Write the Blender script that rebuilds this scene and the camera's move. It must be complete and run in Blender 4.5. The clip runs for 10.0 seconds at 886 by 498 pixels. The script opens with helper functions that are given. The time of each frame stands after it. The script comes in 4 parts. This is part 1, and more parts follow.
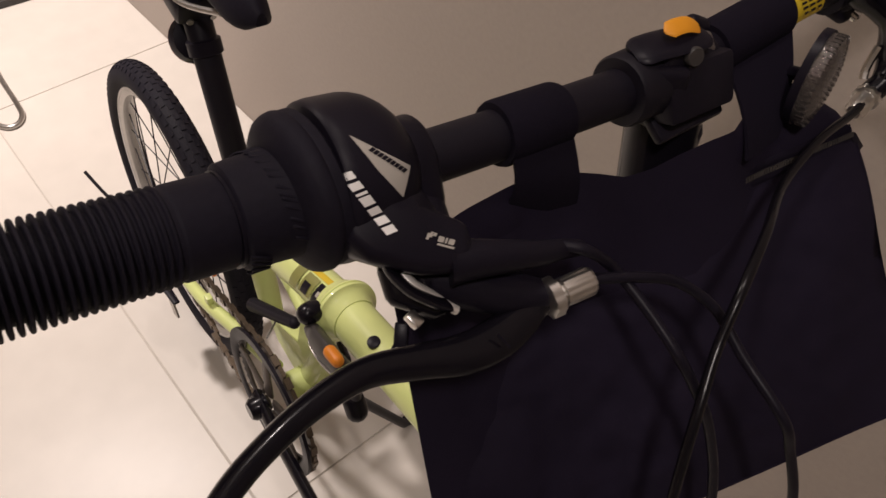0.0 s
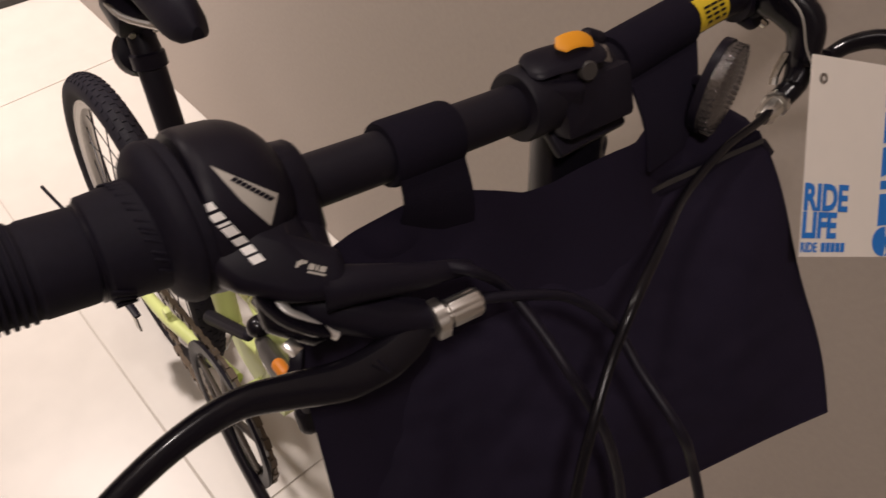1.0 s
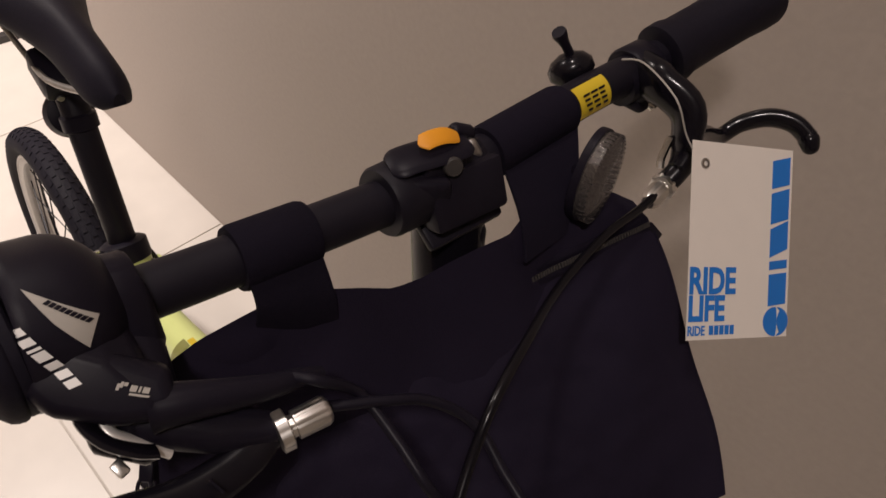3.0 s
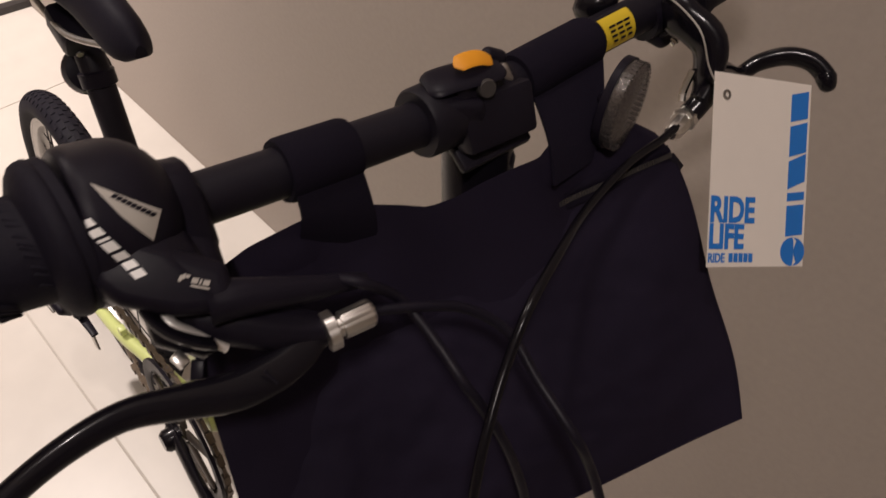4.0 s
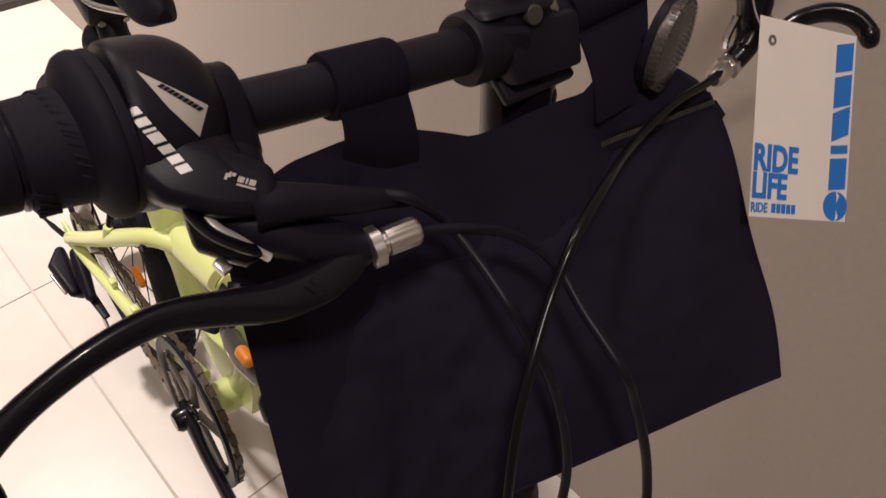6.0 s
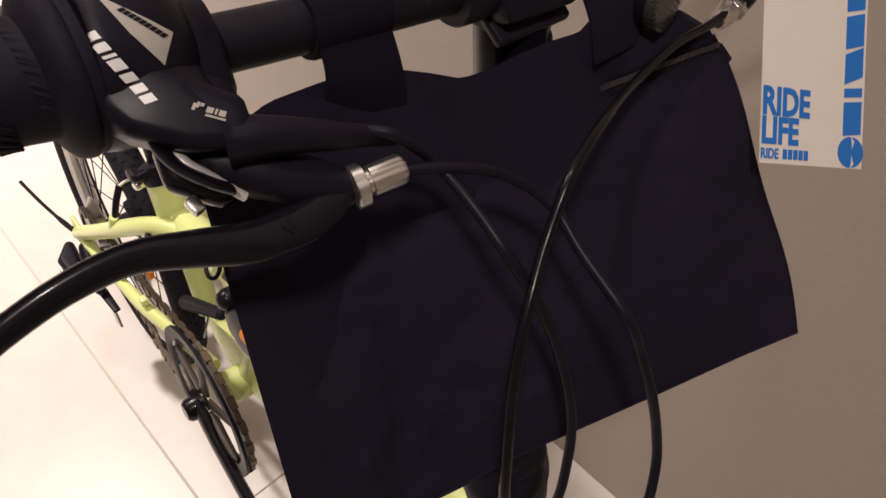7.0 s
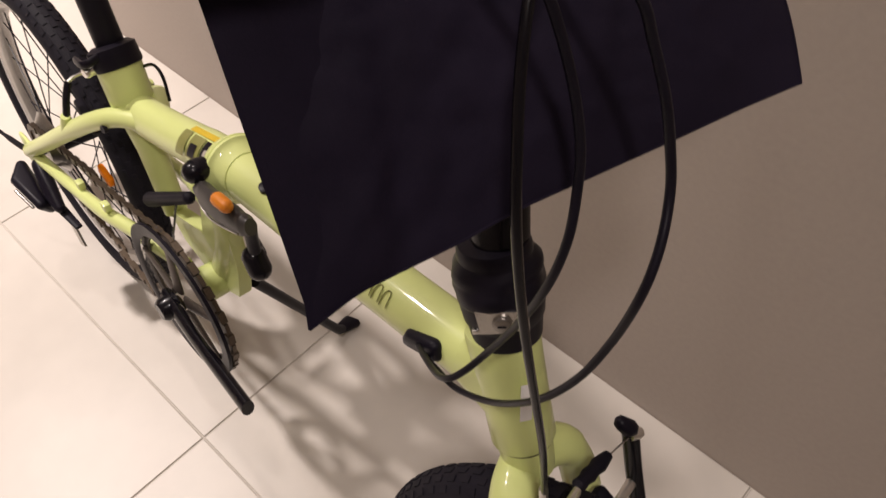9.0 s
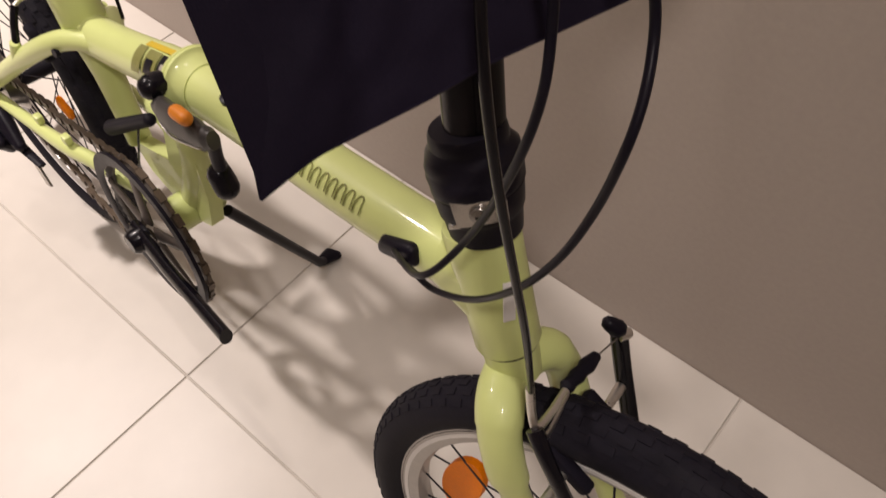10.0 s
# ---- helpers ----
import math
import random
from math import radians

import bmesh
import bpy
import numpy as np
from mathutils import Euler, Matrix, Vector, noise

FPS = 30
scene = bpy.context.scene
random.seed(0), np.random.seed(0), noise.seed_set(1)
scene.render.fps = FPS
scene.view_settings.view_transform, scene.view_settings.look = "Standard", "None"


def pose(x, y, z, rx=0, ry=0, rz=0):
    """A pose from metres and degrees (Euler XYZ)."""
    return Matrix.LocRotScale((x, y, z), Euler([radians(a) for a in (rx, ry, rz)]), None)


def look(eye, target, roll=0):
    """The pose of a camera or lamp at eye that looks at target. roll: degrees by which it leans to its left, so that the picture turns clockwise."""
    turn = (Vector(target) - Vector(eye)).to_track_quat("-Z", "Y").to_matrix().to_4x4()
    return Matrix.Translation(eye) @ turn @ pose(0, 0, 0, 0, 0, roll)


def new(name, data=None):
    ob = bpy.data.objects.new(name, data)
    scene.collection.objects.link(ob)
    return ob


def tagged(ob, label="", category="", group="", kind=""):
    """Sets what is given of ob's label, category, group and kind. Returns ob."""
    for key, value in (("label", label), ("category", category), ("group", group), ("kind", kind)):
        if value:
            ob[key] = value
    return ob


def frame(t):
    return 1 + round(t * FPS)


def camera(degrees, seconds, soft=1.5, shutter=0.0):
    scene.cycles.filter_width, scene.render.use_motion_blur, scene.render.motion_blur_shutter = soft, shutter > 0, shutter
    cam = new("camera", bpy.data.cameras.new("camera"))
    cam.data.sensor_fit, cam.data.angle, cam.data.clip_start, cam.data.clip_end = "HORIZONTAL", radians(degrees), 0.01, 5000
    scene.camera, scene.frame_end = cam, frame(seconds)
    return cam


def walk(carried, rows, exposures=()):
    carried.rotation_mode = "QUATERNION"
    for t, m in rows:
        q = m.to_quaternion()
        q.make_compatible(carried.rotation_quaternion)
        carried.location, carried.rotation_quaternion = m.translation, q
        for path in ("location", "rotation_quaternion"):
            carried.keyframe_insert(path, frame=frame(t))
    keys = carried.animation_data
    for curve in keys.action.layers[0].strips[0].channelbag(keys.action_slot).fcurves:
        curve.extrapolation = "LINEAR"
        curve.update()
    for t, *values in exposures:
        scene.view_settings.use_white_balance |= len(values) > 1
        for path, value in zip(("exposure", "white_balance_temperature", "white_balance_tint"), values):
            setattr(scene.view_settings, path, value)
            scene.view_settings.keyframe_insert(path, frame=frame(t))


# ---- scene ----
from mathutils.bvhtree import BVHTree

cam = camera(60.4, 10.0, shutter=0.5)
PATH = [
    (0, (0.5020, -0.0794, 1.1088), (0.0020, 0.3393, 0.3507), -0.00),
    (0.5, (0.5085, -0.0669, 1.1105), (0.0119, 0.3527, 0.3507), -0.45),
    (1, (0.5194, -0.0489, 1.1127), (0.0320, 0.3842, 0.3545), -0.29),
    (1.5, (0.5285, -0.0265, 1.1168), (0.0532, 0.4372, 0.3690), 1.09),
    (2, (0.5331, -0.0058, 1.1292), (0.0548, 0.4877, 0.4028), 1.96),
    (2.2, (0.5334, -0.0016, 1.1300), (0.0492, 0.4960, 0.4103), 1.65),
    (3.5, (0.5366, -0.0063, 1.1214), (0.0435, 0.4588, 0.3862), 0.83),
    (4, (0.5442, -0.0299, 1.1177), (0.0634, 0.4329, 0.3729), 0.88),
    (4.5, (0.5491, -0.0501, 1.1162), (0.0656, 0.4163, 0.3754), 1.26),
    (5, (0.5495, -0.0552, 1.1143), (0.0455, 0.4316, 0.4008), 2.27),
    (5.5, (0.5472, -0.0546, 1.1039), (0.0521, 0.4226, 0.3778), 2.51),
    (7, (0.5573, -0.0489, 1.0661), (0.0518, 0.3983, 0.3282), -1.38),
    (7.5, (0.5696, -0.0609, 1.0592), (0.0515, 0.3931, 0.3343), -1.38),
    (8, (0.5796, -0.0772, 1.0405), (0.0796, 0.3665, 0.2968), -1.76),
    (8.5, (0.5835, -0.0871, 1.0179), (0.1139, 0.3494, 0.2504), -2.11),
    (9, (0.5830, -0.0930, 0.9923), (0.1411, 0.3521, 0.2134), -2.44),
    (9.5, (0.5894, -0.0962, 0.9735), (0.1701, 0.3354, 0.1748), -3.94),
    (10, (0.5927, -0.0953, 0.9514), (0.2000, 0.3194, 0.1305), -3.81),
]
EXPOSURE = [(0, 0.02), (0.5, 0.04), (1, 0.18), (1.5, 0.23), (2, 0.11), (3.5, 0.09), (4, 0.07), (4.5, 0.28), (5, 0.3), (5.5, 0.32), (7, 0.48), (7.5, 0.48), (8, 0.02), (8.5, -0.04), (9, 0.32), (9.5, 0.4), (10, 0.32)]
walk(cam, [(t, look(eye, target, roll)) for t, eye, target, roll in PATH], EXPOSURE)

# ---------------------------------------------------------------- light
world = bpy.data.worlds.new("room")
scene.world = world
world.use_nodes = True
world.node_tree.nodes["Background"].inputs[0].default_value = (1.0, 0.88, 0.84, 1)
world.node_tree.nodes["Background"].inputs[1].default_value = 0.02


def lamp(x, y, z, watts, size, tx, ty, spread=150, tint=(1.0, 0.878, 0.832)):
    data = bpy.data.lights.new("ceiling_lamp", "AREA")
    data.shape, data.size, data.energy, data.color = "DISK", size, watts, tint
    data.spread = radians(spread)
    ob = new("ceiling_lamp", data)
    ob.matrix_world = look((x, y, z), (tx, ty, 0))
    return ob


lamp(-1.35, -0.32, 2.55, 40, 0.16, -1.65, 0.05, 114)
lamp(1.05, -0.60, 2.55, 10.5, 0.22, 0.55, 0.0)
lamp(0.05, 0.15, 2.58, 4, 0.10, 0.1, 0.1)

# ---------------------------------------------------------------- materials


def material(name, color, rough=0.5, metal=0.0, vary=0.06, grain=60.0, blotch=6.0, bump=0.0, spec=0.5, coat=0.0, rvary=0.1, random_tone=0.0):
    m = bpy.data.materials.new(name)
    m.use_nodes = True
    nt = m.node_tree
    b = nt.nodes["Principled BSDF"]
    b.inputs["Metallic"].default_value = metal
    b.inputs["Specular IOR Level"].default_value = spec
    b.inputs["Coat Weight"].default_value = coat
    b.inputs["Coat Roughness"].default_value = 0.06
    co = nt.nodes.new("ShaderNodeTexCoord")
    fine = nt.nodes.new("ShaderNodeTexNoise")
    fine.inputs["Scale"].default_value = grain
    fine.inputs["Detail"].default_value = 4
    wide = nt.nodes.new("ShaderNodeTexNoise")
    wide.inputs["Scale"].default_value = blotch
    wide.inputs["Detail"].default_value = 3
    for n in (fine, wide):
        nt.links.new(co.outputs["Object"], n.inputs["Vector"])
    add = nt.nodes.new("ShaderNodeMath")
    add.operation = "ADD"
    nt.links.new(fine.outputs["Fac"], add.inputs[0])
    nt.links.new(wide.outputs["Fac"], add.inputs[1])
    ramp = nt.nodes.new("ShaderNodeMapRange")
    ramp.inputs["From Min"].default_value, ramp.inputs["From Max"].default_value = 0.6, 1.4
    ramp.inputs["To Min"].default_value, ramp.inputs["To Max"].default_value = 1 - vary, 1 + vary
    nt.links.new(add.outputs[0], ramp.inputs["Value"])
    tone = ramp.outputs[0]
    if random_tone:
        info = nt.nodes.new("ShaderNodeObjectInfo")
        rr = nt.nodes.new("ShaderNodeMapRange")
        rr.inputs["To Min"].default_value, rr.inputs["To Max"].default_value = 1 - random_tone, 1 + random_tone
        nt.links.new(info.outputs["Random"], rr.inputs["Value"])
        mul = nt.nodes.new("ShaderNodeMath")
        mul.operation = "MULTIPLY"
        nt.links.new(tone, mul.inputs[0])
        nt.links.new(rr.outputs[0], mul.inputs[1])
        tone = mul.outputs[0]
    mix = nt.nodes.new("ShaderNodeVectorMath")
    mix.operation = "SCALE"
    mix.inputs[0].default_value = color
    nt.links.new(tone, mix.inputs["Scale"])
    nt.links.new(mix.outputs[0], b.inputs["Base Color"])
    r2 = nt.nodes.new("ShaderNodeMapRange")
    r2.inputs["From Min"].default_value, r2.inputs["From Max"].default_value = 0.3, 0.7
    r2.inputs["To Min"].default_value, r2.inputs["To Max"].default_value = max(0.02, rough - rvary), min(1, rough + rvary)
    nt.links.new(wide.outputs["Fac"], r2.inputs["Value"])
    nt.links.new(r2.outputs[0], b.inputs["Roughness"])
    if bump:
        bp = nt.nodes.new("ShaderNodeBump")
        bp.inputs["Strength"].default_value = 0.6
        bp.inputs["Distance"].default_value = bump
        nt.links.new(fine.outputs["Fac"], bp.inputs["Height"])
        nt.links.new(bp.outputs[0], b.inputs["Normal"])
    return m


M_TILE = material("porcelain_tile", (0.585, 0.545, 0.492), 0.36, vary=0.05, grain=18, blotch=2.2, random_tone=0.025, rvary=0.08)
M_GROUT = material("grout", (0.50, 0.46, 0.41), 0.9, vary=0.15, grain=120)
M_WALL = material("wall_paint", (0.40, 0.345, 0.305), 0.75, vary=0.05, grain=140, blotch=1.6, bump=0.0006)
M_PLASTER = material("ceiling_paint", (0.75, 0.70, 0.63), 0.9)
M_LIME = material("lime_paint", (0.63, 0.70, 0.27), 0.46, vary=0.03, grain=30, coat=0.45, rvary=0.05, spec=0.35)
M_PLASTIC = material("black_plastic", (0.0086, 0.0070, 0.0122), 0.40, vary=0.2, grain=1500, blotch=20, bump=0.00003, spec=0.14)
M_MATT = material("matt_black_alloy", (0.0078, 0.0064, 0.0110), 0.48, vary=0.15, grain=600, spec=0.18)
M_GLOSS = material("glossy_black_paint", (0.0055, 0.0046, 0.0072), 0.24, vary=0.1, grain=200, coat=0.18, rvary=0.05, spec=0.15)
M_RUBBER = material("black_rubber", (0.0084, 0.0070, 0.0126), 0.62, vary=0.25, grain=400, bump=0.0002, spec=0.13)
M_TYRE = material("tyre_rubber", (0.0085, 0.0072, 0.0125), 0.75, vary=0.35, grain=300, bump=0.0003, spec=0.2)
M_FABRIC = material("black_nylon", (0.0122, 0.0093, 0.0190), 0.70, vary=0.3, grain=1800, blotch=14, bump=0.0003, spec=0.07)
M_WEB = material("black_webbing", (0.0082, 0.0064, 0.0124), 0.9, vary=0.35, grain=1400, bump=0.0004, spec=0.08)
M_CABLE = material("cable_housing", (0.0045, 0.0038, 0.0055), 0.22, vary=0.1, grain=200, rvary=0.03, spec=0.22)
M_SILVER = material("brushed_silver", (0.72, 0.70, 0.67), 0.28, metal=1.0, vary=0.08, grain=300)
M_RIM = material("rim_wall", (0.46, 0.44, 0.42), 0.40, metal=0.7, vary=0.08, grain=120)
M_BRIGHT = material("bright_alloy", (0.80, 0.77, 0.73), 0.42, metal=0.55, vary=0.1, grain=300)
M_RING = material("dark_warm_alloy", (0.075, 0.062, 0.054), 0.45, metal=0.4, vary=0.3, grain=300)
M_STEEL = material("steel", (0.42, 0.40, 0.38), 0.35, metal=1.0, vary=0.2, grain=300)
M_CHAIN = material("oily_chain", (0.10, 0.075, 0.055), 0.45, metal=0.8, vary=0.4, grain=700)
M_GREY = material("grey_plastic", (0.034, 0.030, 0.029), 0.45, vary=0.1, grain=400)
M_ORANGE = material("orange_plastic", (0.70, 0.22, 0.012), 0.45, vary=0.05)
M_TAB = material("amber_tab", (0.72, 0.29, 0.010), 0.5, vary=0.05)
M_AMBER = material("amber_reflector", (0.92, 0.24, 0.002), 0.5, vary=0.12, grain=500, spec=0.12)
M_YELLOW = material("yellow_sticker", (0.60, 0.43, 0.02), 0.45, vary=0.05)
M_WHITE = material("white_print", (0.80, 0.78, 0.76), 0.5, vary=0.03)
M_CARD = material("white_card", (0.72, 0.66, 0.60), 0.5, vary=0.02, grain=80)
M_BLUE = material("blue_print", (0.012, 0.16, 0.55), 0.45, vary=0.04)
M_SILVERINK = material("silver_ink", (0.40, 0.37, 0.33), 0.5, vary=0.05)
M_OLIVE = material("olive_print", (0.22, 0.22, 0.06), 0.5, vary=0.05)
M_RED = material("red_lens", (0.35, 0.02, 0.02), 0.25)
M_LENS = material("clear_lens", (0.11, 0.10, 0.098), 0.10, metal=0.7, vary=0.7, grain=900, bump=0.0008, coat=0.5)

# ---------------------------------------------------------------- mesh helpers
V = Vector
SETTING = Matrix()  # carries the parts drawn next from their own frame into the place
GIRTH = 1.0  # scales the thickness of the tubes drawn next


def spline(pts, per=8):
    """A smooth curve through the points."""
    p = [V(q) for q in pts]
    if len(p) < 3:
        return p
    out = []
    for i in range(len(p) - 1):
        a, b, c, d = p[max(i - 1, 0)], p[i], p[i + 1], p[min(i + 2, len(p) - 1)]
        for k in range(per):
            t = k / per
            out.append(0.5 * (2 * b + (c - a) * t + (2 * a - 5 * b + 4 * c - d) * t * t + (3 * b - a - 3 * c + d) * t ** 3))
    out.append(p[-1])
    return out


def sweep(path, radius, n=12, wide=1.0, up=None, bm=None, cap=True):
    """A tube along path; radius a number or one per point (or pairs of half-width and half-height)."""
    bm = bm or bmesh.new()
    m = len(path)
    rings = []
    ref = V(up) if up else None
    for i, p in enumerate(path):
        d = (path[min(i + 1, m - 1)] - path[max(i - 1, 0)]).normalized()
        if ref is None:
            ref = d.orthogonal()
        side = d.cross(ref)
        if side.length < 1e-6:
            side = d.orthogonal()
        side.normalize()
        top = side.cross(d).normalized()
        if not up:
            ref = top
        r = radius[i] if isinstance(radius, (list, tuple)) else radius
        ra, rb = [q * GIRTH for q in (r if isinstance(r, (list, tuple)) else (r * wide, r))]
        rings.append([bm.verts.new(p + side * (ra * math.cos(2 * math.pi * k / n)) + top * (rb * math.sin(2 * math.pi * k / n))) for k in range(n)])
    for a, b in zip(rings, rings[1:]):
        for k in range(n):
            bm.faces.new((a[k], a[(k + 1) % n], b[(k + 1) % n], b[k]))
    if cap:
        bm.faces.new(rings[0][::-1])
        bm.faces.new(rings[-1])
    return bm


def lathe(p0, p1, profile, n=24, bm=None, cap=True, wave=None):
    """A turned body: profile of (share of the way from p0 to p1, radius)."""
    bm = bm or bmesh.new()
    p0, p1 = V(p0), V(p1)
    d = (p1 - p0).normalized()
    a = d.orthogonal().normalized()
    b = d.cross(a)
    rings = []
    for s, r in profile:
        c = p0.lerp(p1, s)
        rings.append([bm.verts.new(c + (a * math.cos(2 * math.pi * k / n) + b * math.sin(2 * math.pi * k / n)) * (r * GIRTH * (wave(k) if wave else 1))) for k in range(n)])
    for q, w in zip(rings, rings[1:]):
        for k in range(n):
            bm.faces.new((q[k], q[(k + 1) % n], w[(k + 1) % n], w[k]))
    if cap:
        bm.faces.new(rings[0][::-1])
        bm.faces.new(rings[-1])
    return bm


def hull(balls, bm=None, n=10):
    """The skin stretched over balls: (centre, radius) or (centre, (rx, ry, rz))."""
    bm = bm or bmesh.new()
    vs = []
    for c, r in balls:
        rr = [q * GIRTH for q in (r if isinstance(r, (list, tuple)) else (r, r, r))]
        for i in range(n + 1):
            th = math.pi * i / n
            for k in range(n if 0 < i < n else 1):
                ph = 2 * math.pi * k / n
                vs.append(bm.verts.new(V(c) + V((rr[0] * math.sin(th) * math.cos(ph), rr[1] * math.sin(th) * math.sin(ph), rr[2] * math.cos(th)))))
    res = bmesh.ops.convex_hull(bm, input=vs)
    bmesh.ops.delete(bm, geom=list({v for v in res["geom_interior"] + res["geom_unused"] if isinstance(v, bmesh.types.BMVert) and v.is_valid}), context="VERTS")
    return bm


def box(m, sx, sy, sz, bevel=0.0, bm=None, seg=2):
    bm = bm or bmesh.new()
    own = bmesh.new()
    bmesh.ops.create_cube(own, size=1, matrix=Matrix.Diagonal((sx, sy, sz, 1)))
    if bevel:
        bmesh.ops.bevel(own, geom=own.edges[:], offset=bevel, segments=seg, affect="EDGES", profile=0.5)
    own.transform(m)
    merge(bm, own)
    return bm


def merge(bm, own):
    own.verts.ensure_lookup_table()
    vs = [bm.verts.new(v.co) for v in own.verts]
    for f in own.faces:
        bm.faces.new([vs[v.index] for v in f.verts])
    own.free()
    return bm


def slab(outline, m, depth, bm=None):
    """A flat plate: outline in the plane of m, depth along its z."""
    bm = bm or bmesh.new()
    top = [bm.verts.new(m @ V((x, y, depth))) for x, y in outline]
    low = [bm.verts.new(m @ V((x, y, 0))) for x, y in outline]
    bm.faces.new(top)
    bm.faces.new(low[::-1])
    k = len(top)
    for i in range(k):
        bm.faces.new((low[i], low[(i + 1) % k], top[(i + 1) % k], top[i]))
    return bm


def axes(o, x, z):
    """The matrix with origin o, z along z and x as near to x as can be."""
    z = V(z).normalized()
    x = (V(x) - z * V(x).dot(z)).normalized()
    y = z.cross(x)
    return Matrix.Translation(V(o)) @ Matrix((x, y, z)).transposed().to_4x4()


def thing(name, base, label, category, group="", kind=""):
    ob = new(name)
    ob.location = base
    ob.empty_display_size = 0.05
    return tagged(ob, label, category, group, kind)


def part(name, bm, mat, parent, label="", smooth=40, world_space=True):
    """Links a bmesh in world space as one mesh object under a thing or a part."""
    bm.transform(SETTING)
    bmesh.ops.recalc_face_normals(bm, faces=bm.faces[:])
    me = bpy.data.meshes.new(name)
    base = V((0, 0, 0))
    p = parent
    while p is not None:
        base = base + p.location
        p = p.parent
    bm.transform(Matrix.Translation(-base))
    for f in bm.faces:
        f.smooth = True
    lim = radians(smooth)
    for e in bm.edges:
        if len(e.link_faces) == 2 and e.calc_face_angle(0) > lim:
            e.smooth = False
    bm.to_mesh(me)
    bm.free()
    me.materials.append(mat)
    ob = new(name, me)
    ob.parent = parent
    return tagged(ob, label) if label else ob


def solid(name, bm, mat, label, category, kind="", group="", smooth=40):
    ob = part(name, bm, mat, None, "", smooth)
    return tagged(ob, label, category, group, kind)


# ---------------------------------------------------------------- the room
WALL_Y, TILE = 0.450, 0.6
floor = solid("floor", box(pose(-0.6, -1.2, -0.0272), 7.2, 3.4, 0.05), M_GROUT, "cream porcelain tiles in a square grid with thin grey joints", "floor", "structure")
solid("wall_north", box(pose(-0.6, WALL_Y + 0.06, 1.3), 7.2, 0.12, 2.7), M_WALL, "plain taupe painted wall beside the bicycle", "wall", "structure")
# Three walls and a ceiling out of view, added to enclose the light.
solid("wall_south", box(pose(-0.6, -2.96, 1.3), 7.2, 0.12, 2.7), M_PLASTER, "unseen pale wall added to close the room", "wall", "structure")
solid("wall_west", box(pose(-4.26, -1.2, 1.3), 0.12, 3.4, 2.7), M_PLASTER, "unseen pale wall added to close the room", "wall", "structure")
solid("wall_east", box(pose(3.06, -1.2, 1.3), 0.12, 3.4, 2.7), M_PLASTER, "unseen pale wall added to close the room", "wall", "structure")
solid("ceiling", box(pose(-0.6, -1.2, 2.68), 7.2, 3.4, 0.08), M_PLASTER, "unseen pale ceiling added to close the room", "ceiling", "structure")

# ---------------------------------------------------------------- the bicycle
BIKE = pose(0, .0823, 0, -6.07, 0, -3.62)  # x along the bicycle, y to its left, z up the leaning plane
FORK = BIKE @ Matrix.Translation((.4545, 0, .497)) @ Matrix.Rotation(radians(8.9), 4, V((-.0345, 0, .086))) @ Matrix.Translation((-.4545, 0, -.497))
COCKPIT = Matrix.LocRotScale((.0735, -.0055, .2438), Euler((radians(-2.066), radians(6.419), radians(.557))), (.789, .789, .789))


def K(x, y, z):
    return BIKE @ V((x, y, z))


def F(x, y, z):
    """A place on the fork, which is turned a little towards the wall."""
    return FORK @ V((x, y, z))


bike = thing("folding_bicycle", (0.1, 0.08, 0.0), "lime-green folding bicycle with black fittings leaning on its kickstand", "bicycle")

# frame
SIDE = (BIKE.to_3x3() @ V((0, 1, 0))).normalized()
BX, BSIDE = (BIKE.to_3x3() @ V((1, 0, 0))).normalized(), SIDE
part("head_tube", lathe(K(.4540, 0, .5000), K(.4190, 0, .590), [(0, .0220), (.02, .0228), (.35, .0228), (.75, .0236), (.97, .0242), (1, .023)], 32), M_LIME, bike, "glossy lime-green head tube")
part("head_fillet", hull([(K(.3960, 0, .5405), .0212), (K(.4330, 0, .5560), .0228), (K(.4420, 0, .5330), .0226)], n=28), M_LIME, bike)
HINGE = K(.1010, 0, .5085)
front = [K(.4240, 0, .5440), K(.3800, 0, .5390), K(.3000, 0, .5295), K(.1900, 0, .5180), HINGE]
front_tube = part("front_tube", sweep(spline(front, 4), [(.0215 + .001 * min(1, i / 8), .0235) for i in range(17)], 28, up=(0, 0, 1)), M_LIME, bike, "thick lime-green main tube with an olive maker's mark")
rear = [HINGE, K(.0500, 0, .4960), K(-.0300, 0, .4720), K(-.1120, 0, .4520)]
rear_tube = part("rear_tube", sweep(spline(rear, 5), [(.0212, .0235)] * 6 + [(.0205, .0225)] * 10, 28, up=(0, 0, 1)), M_LIME, bike, "lime-green rear tube with a yellow warning label")
collar = part("hinge_collar", lathe(K(.0830, 0, .5050), K(.1190, 0, .5115), [(0, .0245), (.06, .0262), (.16, .0275), (.36, .0312), (.40, .0332), (.47, .0338), (.49, .0328), (.51, .0328), (.53, .0338), (.60, .0334), (.63, .0312), (.72, .0275), (1, .0235)], 36), M_LIME, bike)
part("tube_hole", lathe(K(.1660, -.0095, .5350), K(.1663, -.0105, .5392), [(0, .0062), (.9, .0062), (1, .005)], 16), M_PLASTIC, front_tube, "small dark hole in the tube")
GIRTH = .88
seat_tube = part("seat_tube", lathe(K(-.0775, .0000, .3247), K(-.1239, .0000, .5108), [(0, .0155), (.45, .0175), (.62, .0215), (.75, .0265), (.98, .0275), (1, .0265)], 24), M_LIME, bike)
